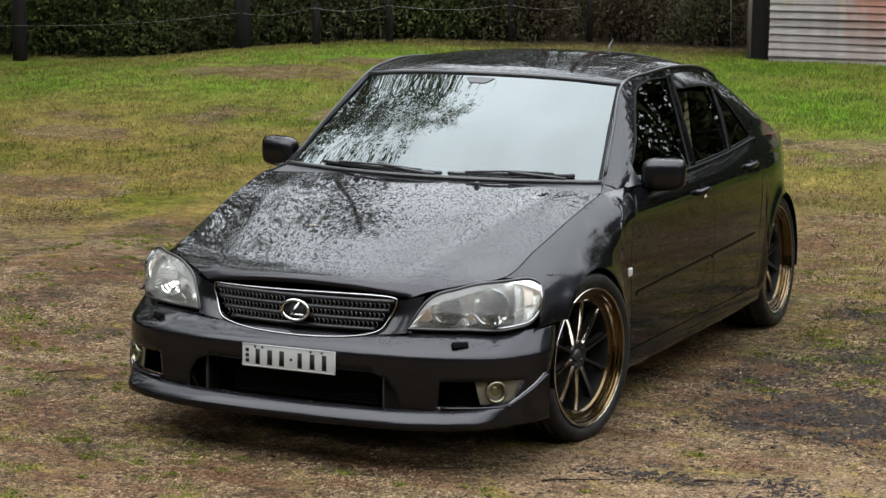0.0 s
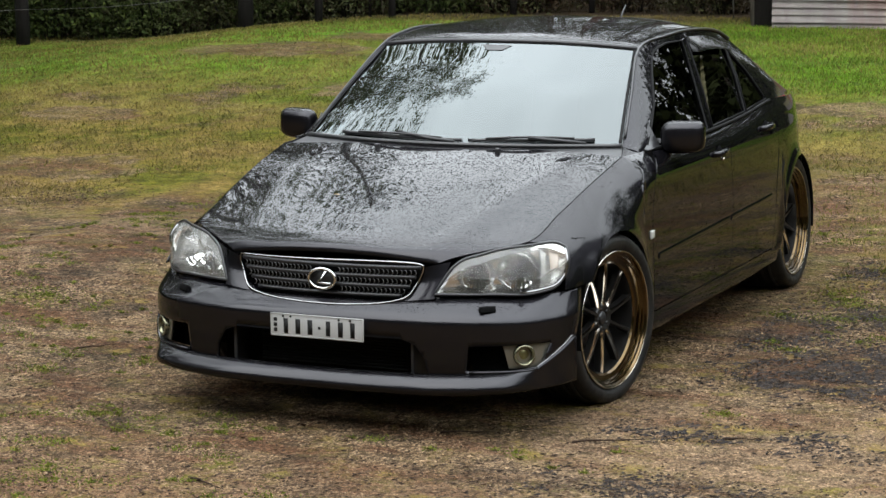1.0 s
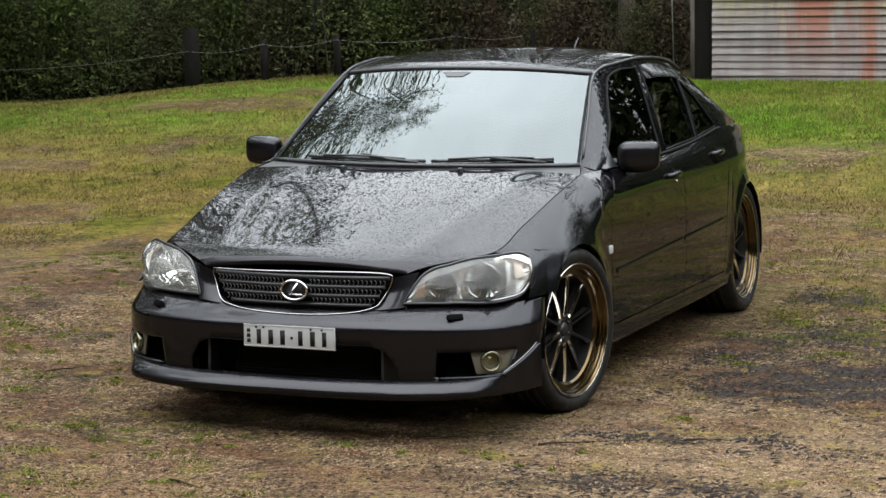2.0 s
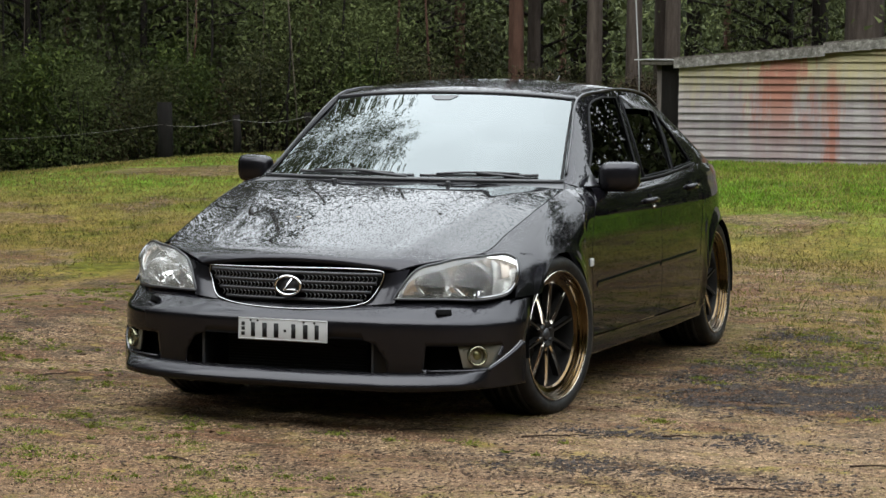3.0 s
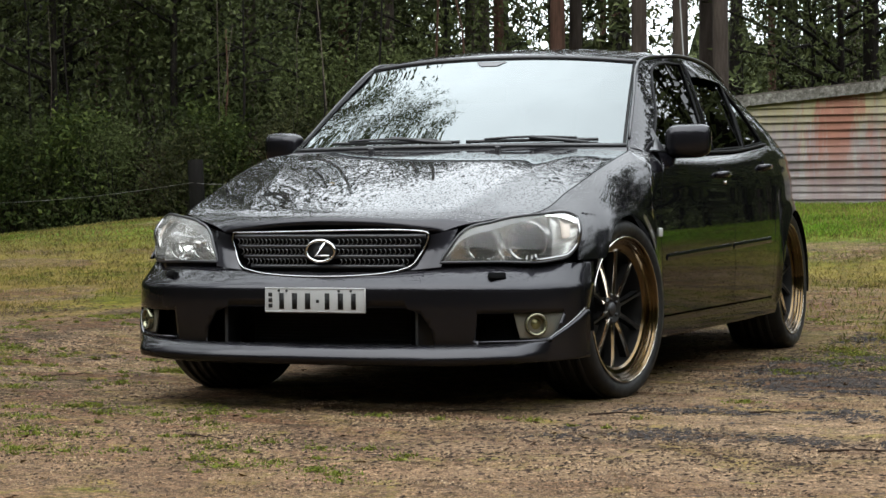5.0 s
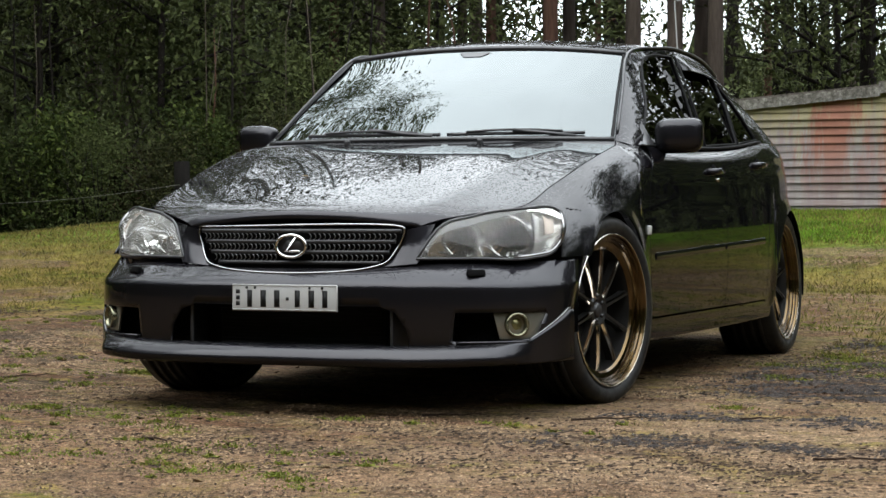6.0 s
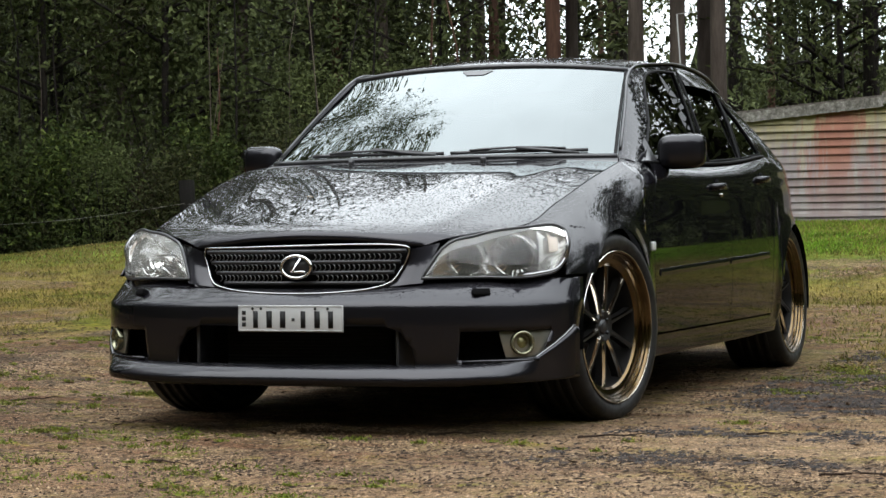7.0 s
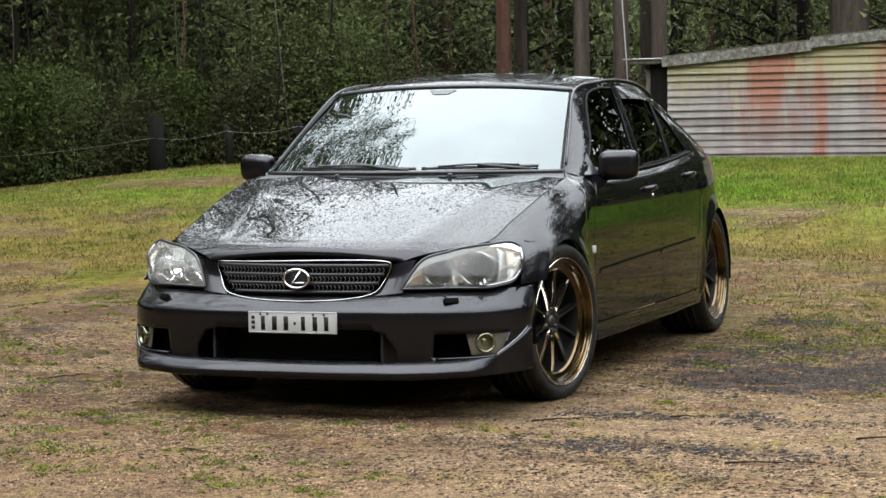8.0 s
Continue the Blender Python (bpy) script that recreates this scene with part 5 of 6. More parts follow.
for xa, xb, lift in ((SHED_X0 - 0.04, -0.72, 0.0), (-0.73, SHED_X1, 0.028)):
    part("flashing", patch(lambda u, v: (xa + (xb - xa) * u, SHED_Y - 0.062 - 0.012 * math.sin(u * 60) * v, shed_top(xa + (xb - xa) * u) + lift + 0.035 - 0.095 * v + 0.012 * noise.noise((u * 40, v, 2.0))), 50, 3), MOSSY, shed, "mossy grey flashing along the roof edge", thick=0.01)
    part("roof_edge", prism([(xa, shed_top(xa) + lift + 0.035), (xb, shed_top(xb) + lift + 0.035), (xb, shed_top(xb) + lift + 0.052), (xa, shed_top(xa) + lift + 0.052)], 3.2, "y", SHED_Y - 0.07), OLD_WOOD, shed, smooth=False)
part("eave_beam", box(SHED_X0 - 0.40, SHED_X0, SHED_Y - 0.04, SHED_Y + 0.04, 1.585, 1.630, 0.006), OLD_WOOD, shed, "grey beam end under the eave")
part("end_panel", box(SHED_X0 - 0.20, SHED_X0 - 0.012, SHED_Y + 0.05, SHED_Y + 0.09, 0.40, 1.60, 0.004), CHARRED, shed, "dark weathered panel at the shed's end")
part("eave_sheet", box(SHED_X0 - 0.46, SHED_X0 - 0.03, SHED_Y - 0.06, SHED_Y + 2.2, 1.632, 1.644, 0.002), PALE, shed, "thin pale roof sheet jutting past the wall")
part("corner_post", tube([(SHED_X0 - 0.21, SHED_Y + 0.10, 0.4), (SHED_X0 - 0.22, SHED_Y + 0.09, 1.60)], 0.04, 10), OLD_WOOD, shed)
part("side_wall", box(SHED_X0 - 0.01, SHED_X0 + 0.02, SHED_Y + 0.02, SHED_Y + 3.1, 0.45, 1.60), OLD_WOOD, shed, smooth=False)
part("back_wall", box(SHED_X0, SHED_X1, SHED_Y + 3.0, SHED_Y + 3.05, 0.45, 1.60), OLD_WOOD, shed, smooth=False)
part("end_wall", box(SHED_X1 - 0.03, SHED_X1, SHED_Y + 0.02, SHED_Y + 3.0, 0.45, 1.95), OLD_WOOD, shed, smooth=False)

# a thin pale pipe and the old fence along the scrub
pipe = part("standpipe", tube([(-2.95, 14.2, 0.5), (-2.98, 14.2, 1.6), (-3.05, 14.2, 2.75), (-2.85, 14.2, 2.77)], 0.007, 8), PALE)
tagged(pipe, "thin pale galvanised pipe beside the shed", "pipe")

RUSTY_WIRE = material("grey_fence_wire", (0.13, 0.12, 0.11), 0.6, 0.2)
fence = thing("fence", "old wire fence on dark wooden posts", "fence")
post_at = [(-13.6, 12.4, 0.075), (-11.0, 13.0, 0.08), (-8.25, 13.3, 0.085), (-7.50, 13.6, 0.045), (-6.75, 13.9, 0.04), (-5.6, 14.6, 0.04), (-4.9, 15.2, 0.035)]
for x, y, r in post_at:
    part("post", tube([(x, y, land(x, y) - 0.2), (x + 0.01, y, land(x, y) + 0.25), (x - 0.01, y, land(x, y) + 0.46 + 0.2 * (r > 0.07) + 0.3 * (x < -10.5))], r, 10), CHARRED, fence)
for h in (0.41,):
    pts = []
    for (x0, y0, r0), (x1, y1, r1) in zip(post_at, post_at[1:]):
        for i in range(8):
            s = i / 8
            pts.append((x0 + (x1 - x0) * s, y0 - r0 + (y1 - y0) * s, (land(x0, y0) * (1 - s) + land(x1, y1) * s) + h - 0.05 * math.sin(math.pi * s)))
    part("wire", tube(pts, 0.0022, 5), RUSTY_WIRE, fence)


# ---- woods ----
def leaf_material(name, dark, mid, light):
    m = material(name, mid, 0.8, Specular_IOR_Level=0.12)
    k = Nodes(m)
    k.soaked(k.mix(k.math("MULTIPLY", k.random(), 0.55), k.ramp(k.island(), (0.0, dark), (0.55, mid), (1.0, light)), tuple(c * 0.7 for c in dark)))
    return m


LEAF = leaf_material("dull_green_leaves", (0.0440, 0.0560, 0.0180), (0.0790, 0.0960, 0.0300), (0.1250, 0.1430, 0.0490))
LEAF_OLIVE = leaf_material("olive_leaves", (0.0200, 0.0230, 0.0076), (0.0470, 0.0500, 0.0170), (0.1050, 0.1030, 0.0380))
LEAF_BRIGHT = leaf_material("fresh_green_leaves", (0.0225, 0.0353, 0.0078), (0.0495, 0.0714, 0.0140), (0.1170, 0.1428, 0.0312))
LEAF_DRY = leaf_material("dry_brown_leaves", (0.020, 0.013, 0.007), (0.055, 0.036, 0.018), (0.120, 0.084, 0.045))
LEAF_PALE = leaf_material("pale_gum_leaves", (0.05, 0.06, 0.03), (0.10, 0.12, 0.06), (0.18, 0.20, 0.10))



k_ = Nodes(LEAF_PALE)
thin, blend = k_.n.new("ShaderNodeBsdfTranslucent"), k_.n.new("ShaderNodeMixShader")
thin.inputs["Color"].default_value, blend.inputs[0].default_value = (0.10, 0.12, 0.05, 1), 0.5
k_.link(k_.bsdf.outputs[0], blend.inputs[1])
k_.link(thin.outputs[0], blend.inputs[2])
k_.link(blend.outputs[0], k_.n["Material Output"].inputs["Surface"])
BARK = wood_material("grey_brown_bark", (0.0400, 0.0300, 0.0240), (0.1500, 0.1180, 0.0960))
BARK_RED = wood_material("reddish_bark", (0.0500, 0.0250, 0.0170), (0.1700, 0.0900, 0.0620))
BARK_DARK = wood_material("dark_bark", (0.0096, 0.0078, 0.0066), (0.0390, 0.0312, 0.0252))
rng = np.random.default_rng(7)


def leaf_cloud(centers, spread, per, length, droop=0.4):
    """Small pointed leaves round each centre, as one heap of quads."""
    n = len(centers) * per
    c = np.repeat(np.asarray(centers, float), per, axis=0) + rng.normal(0, 1, (n, 3)) * np.repeat(np.atleast_1d(spread) * np.ones(len(centers)), per)[:, None]
    a = rng.normal(0, 1, (n, 3))
    a[:, 2] -= droop
    a /= np.linalg.norm(a, axis=1)[:, None]
    b = np.cross(a, rng.normal(0, 1, (n, 3)))
    b /= np.linalg.norm(b, axis=1)[:, None] + 1e-9
    size = length * (0.6 + 0.8 * rng.random(n))[:, None]
    a, b = a * size, b * size * 0.22
    v = np.stack([c + b, c + a, c - b], axis=1).reshape(-1, 3)
    f = np.arange(3 * n).reshape(-1, 3)
    return v, f


def mesh_of(name, v, f, mat):
    me = bpy.data.meshes.new(name)
    me.from_pydata(v.tolist(), [], f.tolist())
    me.materials.append(mat)
    return me


def build_tree(name, height, radius, base, clumps, bark, leaf, spread, length, label, lean=0.02, limb=0.028, per=9):
    """A tall straight trunk with thin limbs, foliage in tiers with gaps."""
    tree = thing(name, label, "tree", "trees round the clearing")
    bend = [rng.normal(0, 0.03 * height * lean * 10), rng.normal(0, 0.03 * height * lean * 10)]
    spine = lambda t: Vector((bend[0] * t * t, bend[1] * t * t, height * t - 0.3))
    trunk = tube([spine(i / 14) for i in range(15)], lambda t: radius * (1.0 + 0.35 * math.exp(-t * 40)) * (1 - 0.80 * t) + 0.08 * radius, 10)
    limbs, centers = [trunk], []
    for i in range(34):
        t = base + (0.97 - base) * (i / 34)
        a = rng.random() * math.tau
        out = (0.9 + 2.2 * rng.random()) * (1.15 - t) * height / 13
        p = spine(t)
        q = p + Vector((math.cos(a) * out * 0.6, math.sin(a) * out * 0.6, 0.25 * out))
        e = p + Vector((math.cos(a) * out, math.sin(a) * out, 0.35 * out + rng.normal(0, 0.15)))
        limbs.append(tube([p, q, e], lambda s: (limb * (1.2 - t)) * (1 - 0.8 * s) + limb * 0.14, 5))
        for _ in range(clumps):
            s = 0.35 + 0.75 * rng.random()
            centers.append(tuple(p.lerp(e, s) + Vector(rng.normal(0, 0.24, 3))))
    part("trunk", joined(*limbs), bark, tree)
    v, f = leaf_cloud(centers, spread, per, length)
    crown = new("crown", mesh_of("crown", v, f, leaf))
    crown.parent = tree
    return tree


def build_bush(name, width, height, clumps, leaf, length, label):
    bush = thing(name, label, "bush", "scrub along the fence")
    stems, centers = [], []
    for i in range(9):
        a, r = rng.random() * math.tau, width * 0.5 * rng.random()
        top = Vector((math.cos(a) * r, math.sin(a) * r, height * (0.6 + 0.4 * rng.random())))
        stems.append(tube([(0.2 * top.x, 0.2 * top.y, -0.1), top * 0.5, top], lambda s: 0.014 * (1 - 0.8 * s) + 0.002, 5))
    for _ in range(clumps):
        a, r, h = rng.random() * math.tau, rng.random() ** 0.5, rng.random() ** 0.8
        w = width * 0.5 * (1.0 - 0.55 * h)
        centers.append((math.cos(a) * r * w, math.sin(a) * r * w, 0.05 + h * height))
    part("branching", joined(*stems), BARK_DARK, bush)
    v, f = leaf_cloud(centers, 0.13, 14, length, 0.2)
    crown = new("foliage", mesh_of("foliage", v, f, leaf))
    crown.parent = bush
    return bush


PLAIN = "tall slim gum tree with grey-brown bark"
gum = build_tree("tree", 12.5, 0.098, 0.30, 11, BARK, LEAF_OLIVE, 0.30, 0.11, PLAIN, per=14)
red_gum = build_tree("tree", 12, 0.092, 0.32, 10, BARK_RED, LEAF_OLIVE, 0.30, 0.11, "slim tree with reddish bark")
she_oak = build_tree("tree", 10.5, 0.10, 0.16, 26, BARK_DARK, LEAF, 0.30, 0.085, "dense dark green tree with low branches", per=13)
young = build_tree("tree", 8, 0.05, 0.12, 24, BARK_DARK, LEAF, 0.26, 0.085, "young dark green tree at the scrub's edge")
thick_gum = build_tree("tree", 13, 0.24, 0.36, 9, BARK, LEAF_OLIVE, 0.30, 0.12, "thick old gum tree with brown bark")
dense = build_tree("tree", 10.5, 0.12, 0.06, 14, BARK_DARK, LEAF, 0.42, 0.17, "dense dark green tree in the woods", per=16)
feathery = build_tree("tree", 17, 0.024, 0.26, 9, BARK, LEAF_PALE, 0.16, 0.11, "tall gum tree with thin feathery foliage", 0.02, 0.003, 18)
scrub_d = build_bush("bush", 1.2, 0.9, 260, LEAF_DRY, 0.060, "dry brown undergrowth along the fence")
scrub_a = build_bush("bush", 1.9, 1.6, 500, LEAF, 0.050, "dense dark green scrub")
scrub_b = build_bush("bush", 1.5, 1.1, 400, LEAF_OLIVE, 0.048, "olive scrub with dry stems")
scrub_c = build_bush("bush", 1.3, 1.3, 320, LEAF_BRIGHT, 0.062, "light green leafy shrub")


def plant(ob, x, y, turn=0.0, size=1.0, first=[set()]):
    m = pose(x, y, land(x, y) - 0.02, 0, 0, turn)
    if ob.name not in first[0]:
        first[0].add(ob.name)
        ob.matrix_basis = m @ Matrix.Diagonal((size, size, size, 1))
        return ob
    made = copy_thing(ob, m)
    made.scale = (size, size, size)
    return made


# the trunks that stand clear of the scrub
plant(red_gum, -5.02, 16.0, 20)
plant(gum, -4.05, 16.0, 70)
plant(gum, -3.57, 16.0, 190, 0.97)
plant(gum, -3.11, 16.0, 300, 0.95)
plant(thick_gum, -1.20, 17.6, 40)
plant(young, 0.35, 18.5, 140, 1.1)
plant(young, -2.4, 19.0, 260, 1.0)
plant(gum, -6.9, 18.0, 110, 0.8)
plant(red_gum, -8.3, 17.2, 200, 0.8)
plant(gum, -7.7, 20.5, 240, 1.0)
plant(thick_gum, -12.6, 14.4, 10, 0.85)
plant(she_oak, -11.6, 16.0, 0)
plant(she_oak, -10.0, 17.0, 90, 0.95)
plant(she_oak, -8.9, 18.6, 200, 1.05)
plant(she_oak, -13.6, 16.4, 310, 1.1)
plant(young, -9.6, 15.2, 40)
plant(young, -11.0, 14.8, 150, 0.9)
plant(young, -8.0, 15.9, 250, 0.85)
plant(young, -6.6, 16.4, 10, 0.8)
plant(young, -12.4, 15.3, 200, 1.0)

random.seed(11)
for i in range(26):
    x = -16 + 10.6 * i / 26 + random.uniform(-0.4, 0.4)
    y = 13.5 + 0.16 * max(0, x + 12) + random.uniform(0, 1.1)
    plant((scrub_a, scrub_b, scrub_a, scrub_c)[i % 4 if i % 9 else 3], x, y, random.uniform(0, 360), random.uniform(0.7, 1.15))
for i in range(12):
    plant((scrub_a, scrub_b)[i % 2], random.uniform(-15, -6.2), random.uniform(15.5, 18.5), random.uniform(0, 360), random.uniform(1.0, 1.6))

# trunks and dry undergrowth among the scrub
for x, y, a, size in ((-13.0, 15.8, 15, 0.8), (-11.9, 17.4, 80, 0.9), (-10.6, 15.9, 160, 0.7), (-9.4, 16.8, 220, 0.85), (-7.4, 16.6, 300, 0.75), (-6.2, 17.2, 45, 0.8), (-5.7, 18.6, 130, 0.9), (-9.0, 19.6, 10, 1.0)):
    plant(red_gum if a % 2 else gum, x, y, a, size)
for i in range(14):
    plant(scrub_d, -14.5 + 9.5 * i / 14 + random.uniform(-0.3, 0.3), 13.7 + 0.1 * i + random.uniform(0, 0.8), random.uniform(0, 360), random.uniform(0.6, 1.0))
for i in range(12):
    plant((scrub_d, scrub_b)[i % 2], -5.4 + 3.2 * (i % 6) / 6 + random.uniform(-0.2, 0.2), 15.0 + 1.6 * (i // 6) + random.uniform(0, 1.0), random.uniform(0, 360), random.uniform(0.55, 0.85))
# slender saplings and dead sticks standing in the scrub
STICK = wood_material("pale_dead_wood", (0.07, 0.055, 0.042), (0.22, 0.18, 0.14))
for i in range(22):
    x = random.uniform(-14.5, -5.3)
    y = 13.9 + 0.14 * max(0, x + 12) + random.uniform(-0.3, 0.5)
    h, lean, z = random.uniform(1.2, 4.0), random.uniform(-0.6, 0.6), land(x, y)
    pale = i % 4 == 0
    sapling = part("dead_stick" if pale else "sapling", tube([(x, y, z - 0.1), (x + lean * 0.3, y, z + h * 0.35), (x + lean * 0.5 + random.uniform(-0.08, 0.08), y, z + h * 0.7), (x + lean, y, z + h)], lambda t: (0.009 if pale else 0.020) * (1 - 0.7 * t), 7), STICK if pale else BARK_DARK if i % 3 else BARK_RED)
    tagged(sapling, "pale dead stick leaning in the scrub" if pale else "bare slender sapling stem in the scrub", "stick" if pale else "sapling", "stems in the scrub")
# unseen scrub, added off to the right to darken what the doors mirror
for i in range(12):
    plant(scrub_a, 5.8 + 0.35 * i + random.uniform(0, 1.5), 3.0 + 0.9 * i, random.uniform(0, 360), random.uniform(1.4, 2.1))

# tall trees beside the clearing, just out of view, that the windscreen mirrors
for x, y, a, size in ((-10.4, 8.6, 30, 1.35), (-11.8, 5.6, 120, 1.2), (-10.9, 10.8, 200, 1.2), (-12.5, 9.0, 280, 1.3), (-11.2, 3.0, 60, 1.1), (-10.6, 9.9, 330, 1.4), (-12.6, 0.4, 15, 1.35), (-12.4, -2.4, 100, 1.3)):
    plant(feathery, x, y, a, size)

# taller gums behind them, whose crowns the bonnet mirrors
for x, y, a, size in ((-12.2, 19.0, 140, 1.35), (-14.6, 15.0, 250, 1.5), (-15.0, 10.5, 200, 1.5), (-15.6, 6.0, 330, 1.3)):
    plant(gum, x, y, a, size)

# deeper woods behind; the rings after them are unseen additions
for i in range(46):
    x, y = random.uniform(-24, 12), random.uniform(20.5, 34)
    kind = (young, young, gum, young, she_oak)[i % 5] if x > -4.5 else (gum, young, gum, red_gum, gum)[i % 5] if x > -7 else (gum, dense, gum, she_oak, red_gum)[i % 5]
    plant(kind, x, y, random.uniform(0, 360), random.uniform(0.85, 1.2))
# unseen trees on the right, added for dark reflections in the doors
for i in range(14):
    x, y = 3.6 + 11 * i / 14 + random.uniform(-0.5, 0.5), random.uniform(14.0, 19.0) - 0.55 * i
    plant((dense, young)[i % 2] if i % 3 else dense, x, y, random.uniform(0, 360), random.uniform(0.8, 1.1))
# unseen trees ringing the other sides, added to block the low sky
for i in range(18):
    a = radians(150 + 75 * i / 18)
    r = random.uniform(15, 21)
    plant((dense, gum, dense)[i % 3], r * math.cos(a), 4 + r * math.sin(a), random.uniform(0, 360), random.uniform(1.0, 1.3))
for i in range(24):
    a = radians(-135 + 165 * i / 24)
    r = random.uniform(15, 21)
    plant(dense, 2 + r * math.cos(a), -1 + r * math.sin(a), random.uniform(0, 360), random.uniform(0.8, 1.1) * (1.3 if i < 12 else 1.0))

# far woods, too many to count
far_centers = []
for i in range(11000):
    x = random.uniform(-46, 30)
    y = random.uniform(36, 50)
    h = random.uniform(0, 1) ** 1.1 * (14 if x < -13 else 12)
    if x > -17 and h > 2.6 and random.random() < 0.22:
        continue
    far_centers.append((x, y, 0.7 + h))
fv, ff = leaf_cloud(far_centers, 0.50, 14, 0.17)
stuff("far_foliage", fv, ff.tolist(), LEAF, "distant dark green woods", "woods")
trunks = [tube([(x, y, 0.3), (x + random.uniform(-0.3, 0.3), y, 7), (x + random.uniform(-0.5, 0.5), y, 15)], lambda t: 0.13 * (1 - 0.7 * t), 6) for x, y in ((random.uniform(-34, 20), random.uniform(34, 48)) for _ in range(80))]
tagged(part("far_trunks", joined(*trunks), BARK_DARK), "distant dark tree trunks", "woods", "", "stuff")

# the woods' far edge: a plain dark strip with a ragged top
def far_edge(u, v):
    x = -150 + 300 * u
    # beyond x 8 it is unseen, and tall to darken the doors' reflections
    low = smooth(-36, -31, x) * (1 - smooth(2, 8, x))
    top = 15 - 8.2 * low + 2 * smooth(-5, 3, x) + 1.6 * noise.noise((x * 0.35, 0, 1.0)) + 1.2 * noise.noise((x * 1.3, 3.0, 1.0)) + 0.7 * noise.noise((x * 4.1, 5.0, 1.0))
    return (x, 74 + 2.0 * noise.noise((x * 0.2, 7.0, 2.0)), -0.5 + (top + 0.5) * v)


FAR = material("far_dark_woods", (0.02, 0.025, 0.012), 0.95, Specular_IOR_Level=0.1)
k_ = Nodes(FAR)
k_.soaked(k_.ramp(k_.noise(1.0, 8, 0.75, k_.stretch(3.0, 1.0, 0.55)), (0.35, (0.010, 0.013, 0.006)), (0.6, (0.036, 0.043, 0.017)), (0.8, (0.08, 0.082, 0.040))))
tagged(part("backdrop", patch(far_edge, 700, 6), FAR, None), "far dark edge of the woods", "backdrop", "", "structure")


def side_edge(u, v):
    """An unseen strip of woods round the open side, raised behind the camera to block low sky."""
    a = radians(-175 + 215 * u)
    top = 12 + 10 * smooth(-160, -135, -175 + 215 * u) * (1 - smooth(-50, -20, -175 + 215 * u)) + 2.2 * noise.noise((a * 9, 1.0, 4.0)) + 1.6 * noise.noise((a * 31, 3.0, 2.0)) + 0.9 * noise.noise((a * 110, 5.0, 1.0))
    return (42 * math.cos(a), -1 + 42 * math.sin(a), -0.5 + (top + 0.5) * v)


tagged(part("backdrop", patch(side_edge, 500, 6), FAR, None), "unseen dark woods strip added to block the low sky", "backdrop", "", "structure")


# a lower unseen strip, added to close off the other sides' low sky
def round_edge(u, v):
    a = radians(135 + 270 * u)
    top = 7.5 + 1.5 * noise.noise((u * 60, 0, 1.0)) + 1.2 * noise.noise((u * 300, 3.0, 1.0))
    return (34 * math.cos(a), 3 + 34 * math.sin(a), -0.5 + (top + 0.5) * v)


tagged(part("backdrop", patch(round_edge, 500, 4), FAR, None), "unseen dark woods strip added round the clearing", "backdrop", "", "structure")


# ---- litter on the ground ----
def grass_share(x, y):
    """How thick the grass grows."""
    edge = 3.4 + 2.4 * min(1.0, max(0.0, (x + 3.5) / 3.7))
    c = (y - edge) * 0.55 + 1.5 * noise.noise((x * 0.7, y * 0.7, 9.0))
    thin = 0.35 * smooth(-0.2, 0.8, x) * smooth(1.6, 3.4, y)
    worn = min(((x - a) / c_) ** 2 + ((y - b) / d_) ** 2 for a, b, c_, d_ in BARE)
    return max(smooth(0.0, 0.8, c), thin) * (1 if worn > 1 else 0.12)


def blades(count, place, height, spread, mat, name, label):
    v, f = [], []
    for _ in range(count):
        spot = place()
        if spot is None:
            continue
        x, y = spot
        z = land(x, y)
        n = len(v)
        a = random.uniform(0, math.tau)
        h = height * random.uniform(0.5, 1.3)
        w = 0.0016 + 0.0010 * random.random() + 0.00008 * max(0, y)
        dx, dy = random.gauss(0, spread * h), random.gauss(0, spread * h)
        cx, cy = math.cos(a) * w, math.sin(a) * w
        v += [(x - cx, y - cy, z - 0.004), (x + cx, y + cy, z - 0.004), (x + dx * 0.5 + cx * 0.7, y + dy * 0.5 + cy * 0.7, z + h * 0.65), (x + dx, y + dy, z + h)]
        f += [(n, n + 1, n + 2), (n, n + 2, n + 3)]
    return stuff(name, v, f, mat, label, "grass")


def grass_material(name, green, straw, lush=1.0):
    """Blades that run from green to straw in patches."""
    m = material(name, green, 0.8, Specular_IOR_Level=0.12)
    k = Nodes(m)
    patchy = k.ramp(k.noise(0.9, 6, 0.7), (0.41, 0.0), (0.56, 0.95))
    tone = k.mix(patchy, green, straw)
    tone = k.mix(k.ramp(k.noise(4.5, 7, 0.8), (0.36, 0.6), (0.58, 0.0)), tone, (0.040, 0.040, 0.010))
    k.soaked(k.mix(k.island(), k.mix(1.0, tone, (0.45, 0.45, 0.4), "MULTIPLY"), k.mix(1.0, tone, (1.5, 1.45, 1.5), "MULTIPLY")))
    return m


GRASS = grass_material("green_grass_blades", (0.115, 0.142, 0.014), (0.225, 0.180, 0.046))
STRAW = grass_material("dry_grass_blades", (0.165, 0.140, 0.036), (0.270, 0.200, 0.088))
random.seed(5)


def in_field():
    for _ in range(6):
        y = 1.0 + 13.5 * random.random() ** 1.1
        x = random.uniform(-3.2 - 0.62 * (y + 7), 3.4 + 0.02 * y)
        if abs(x) < 0.95 and y < 3.6:
            continue
        if random.random() < grass_share(x, y):
            return x, y
    return None


blades(110000, in_field, 0.026, 0.5, GRASS, "field_grass", "short green grass of the clearing")
blades(60000, in_field, 0.026, 0.6, STRAW, "dry_field_grass", "dry straw-coloured grass among the green")


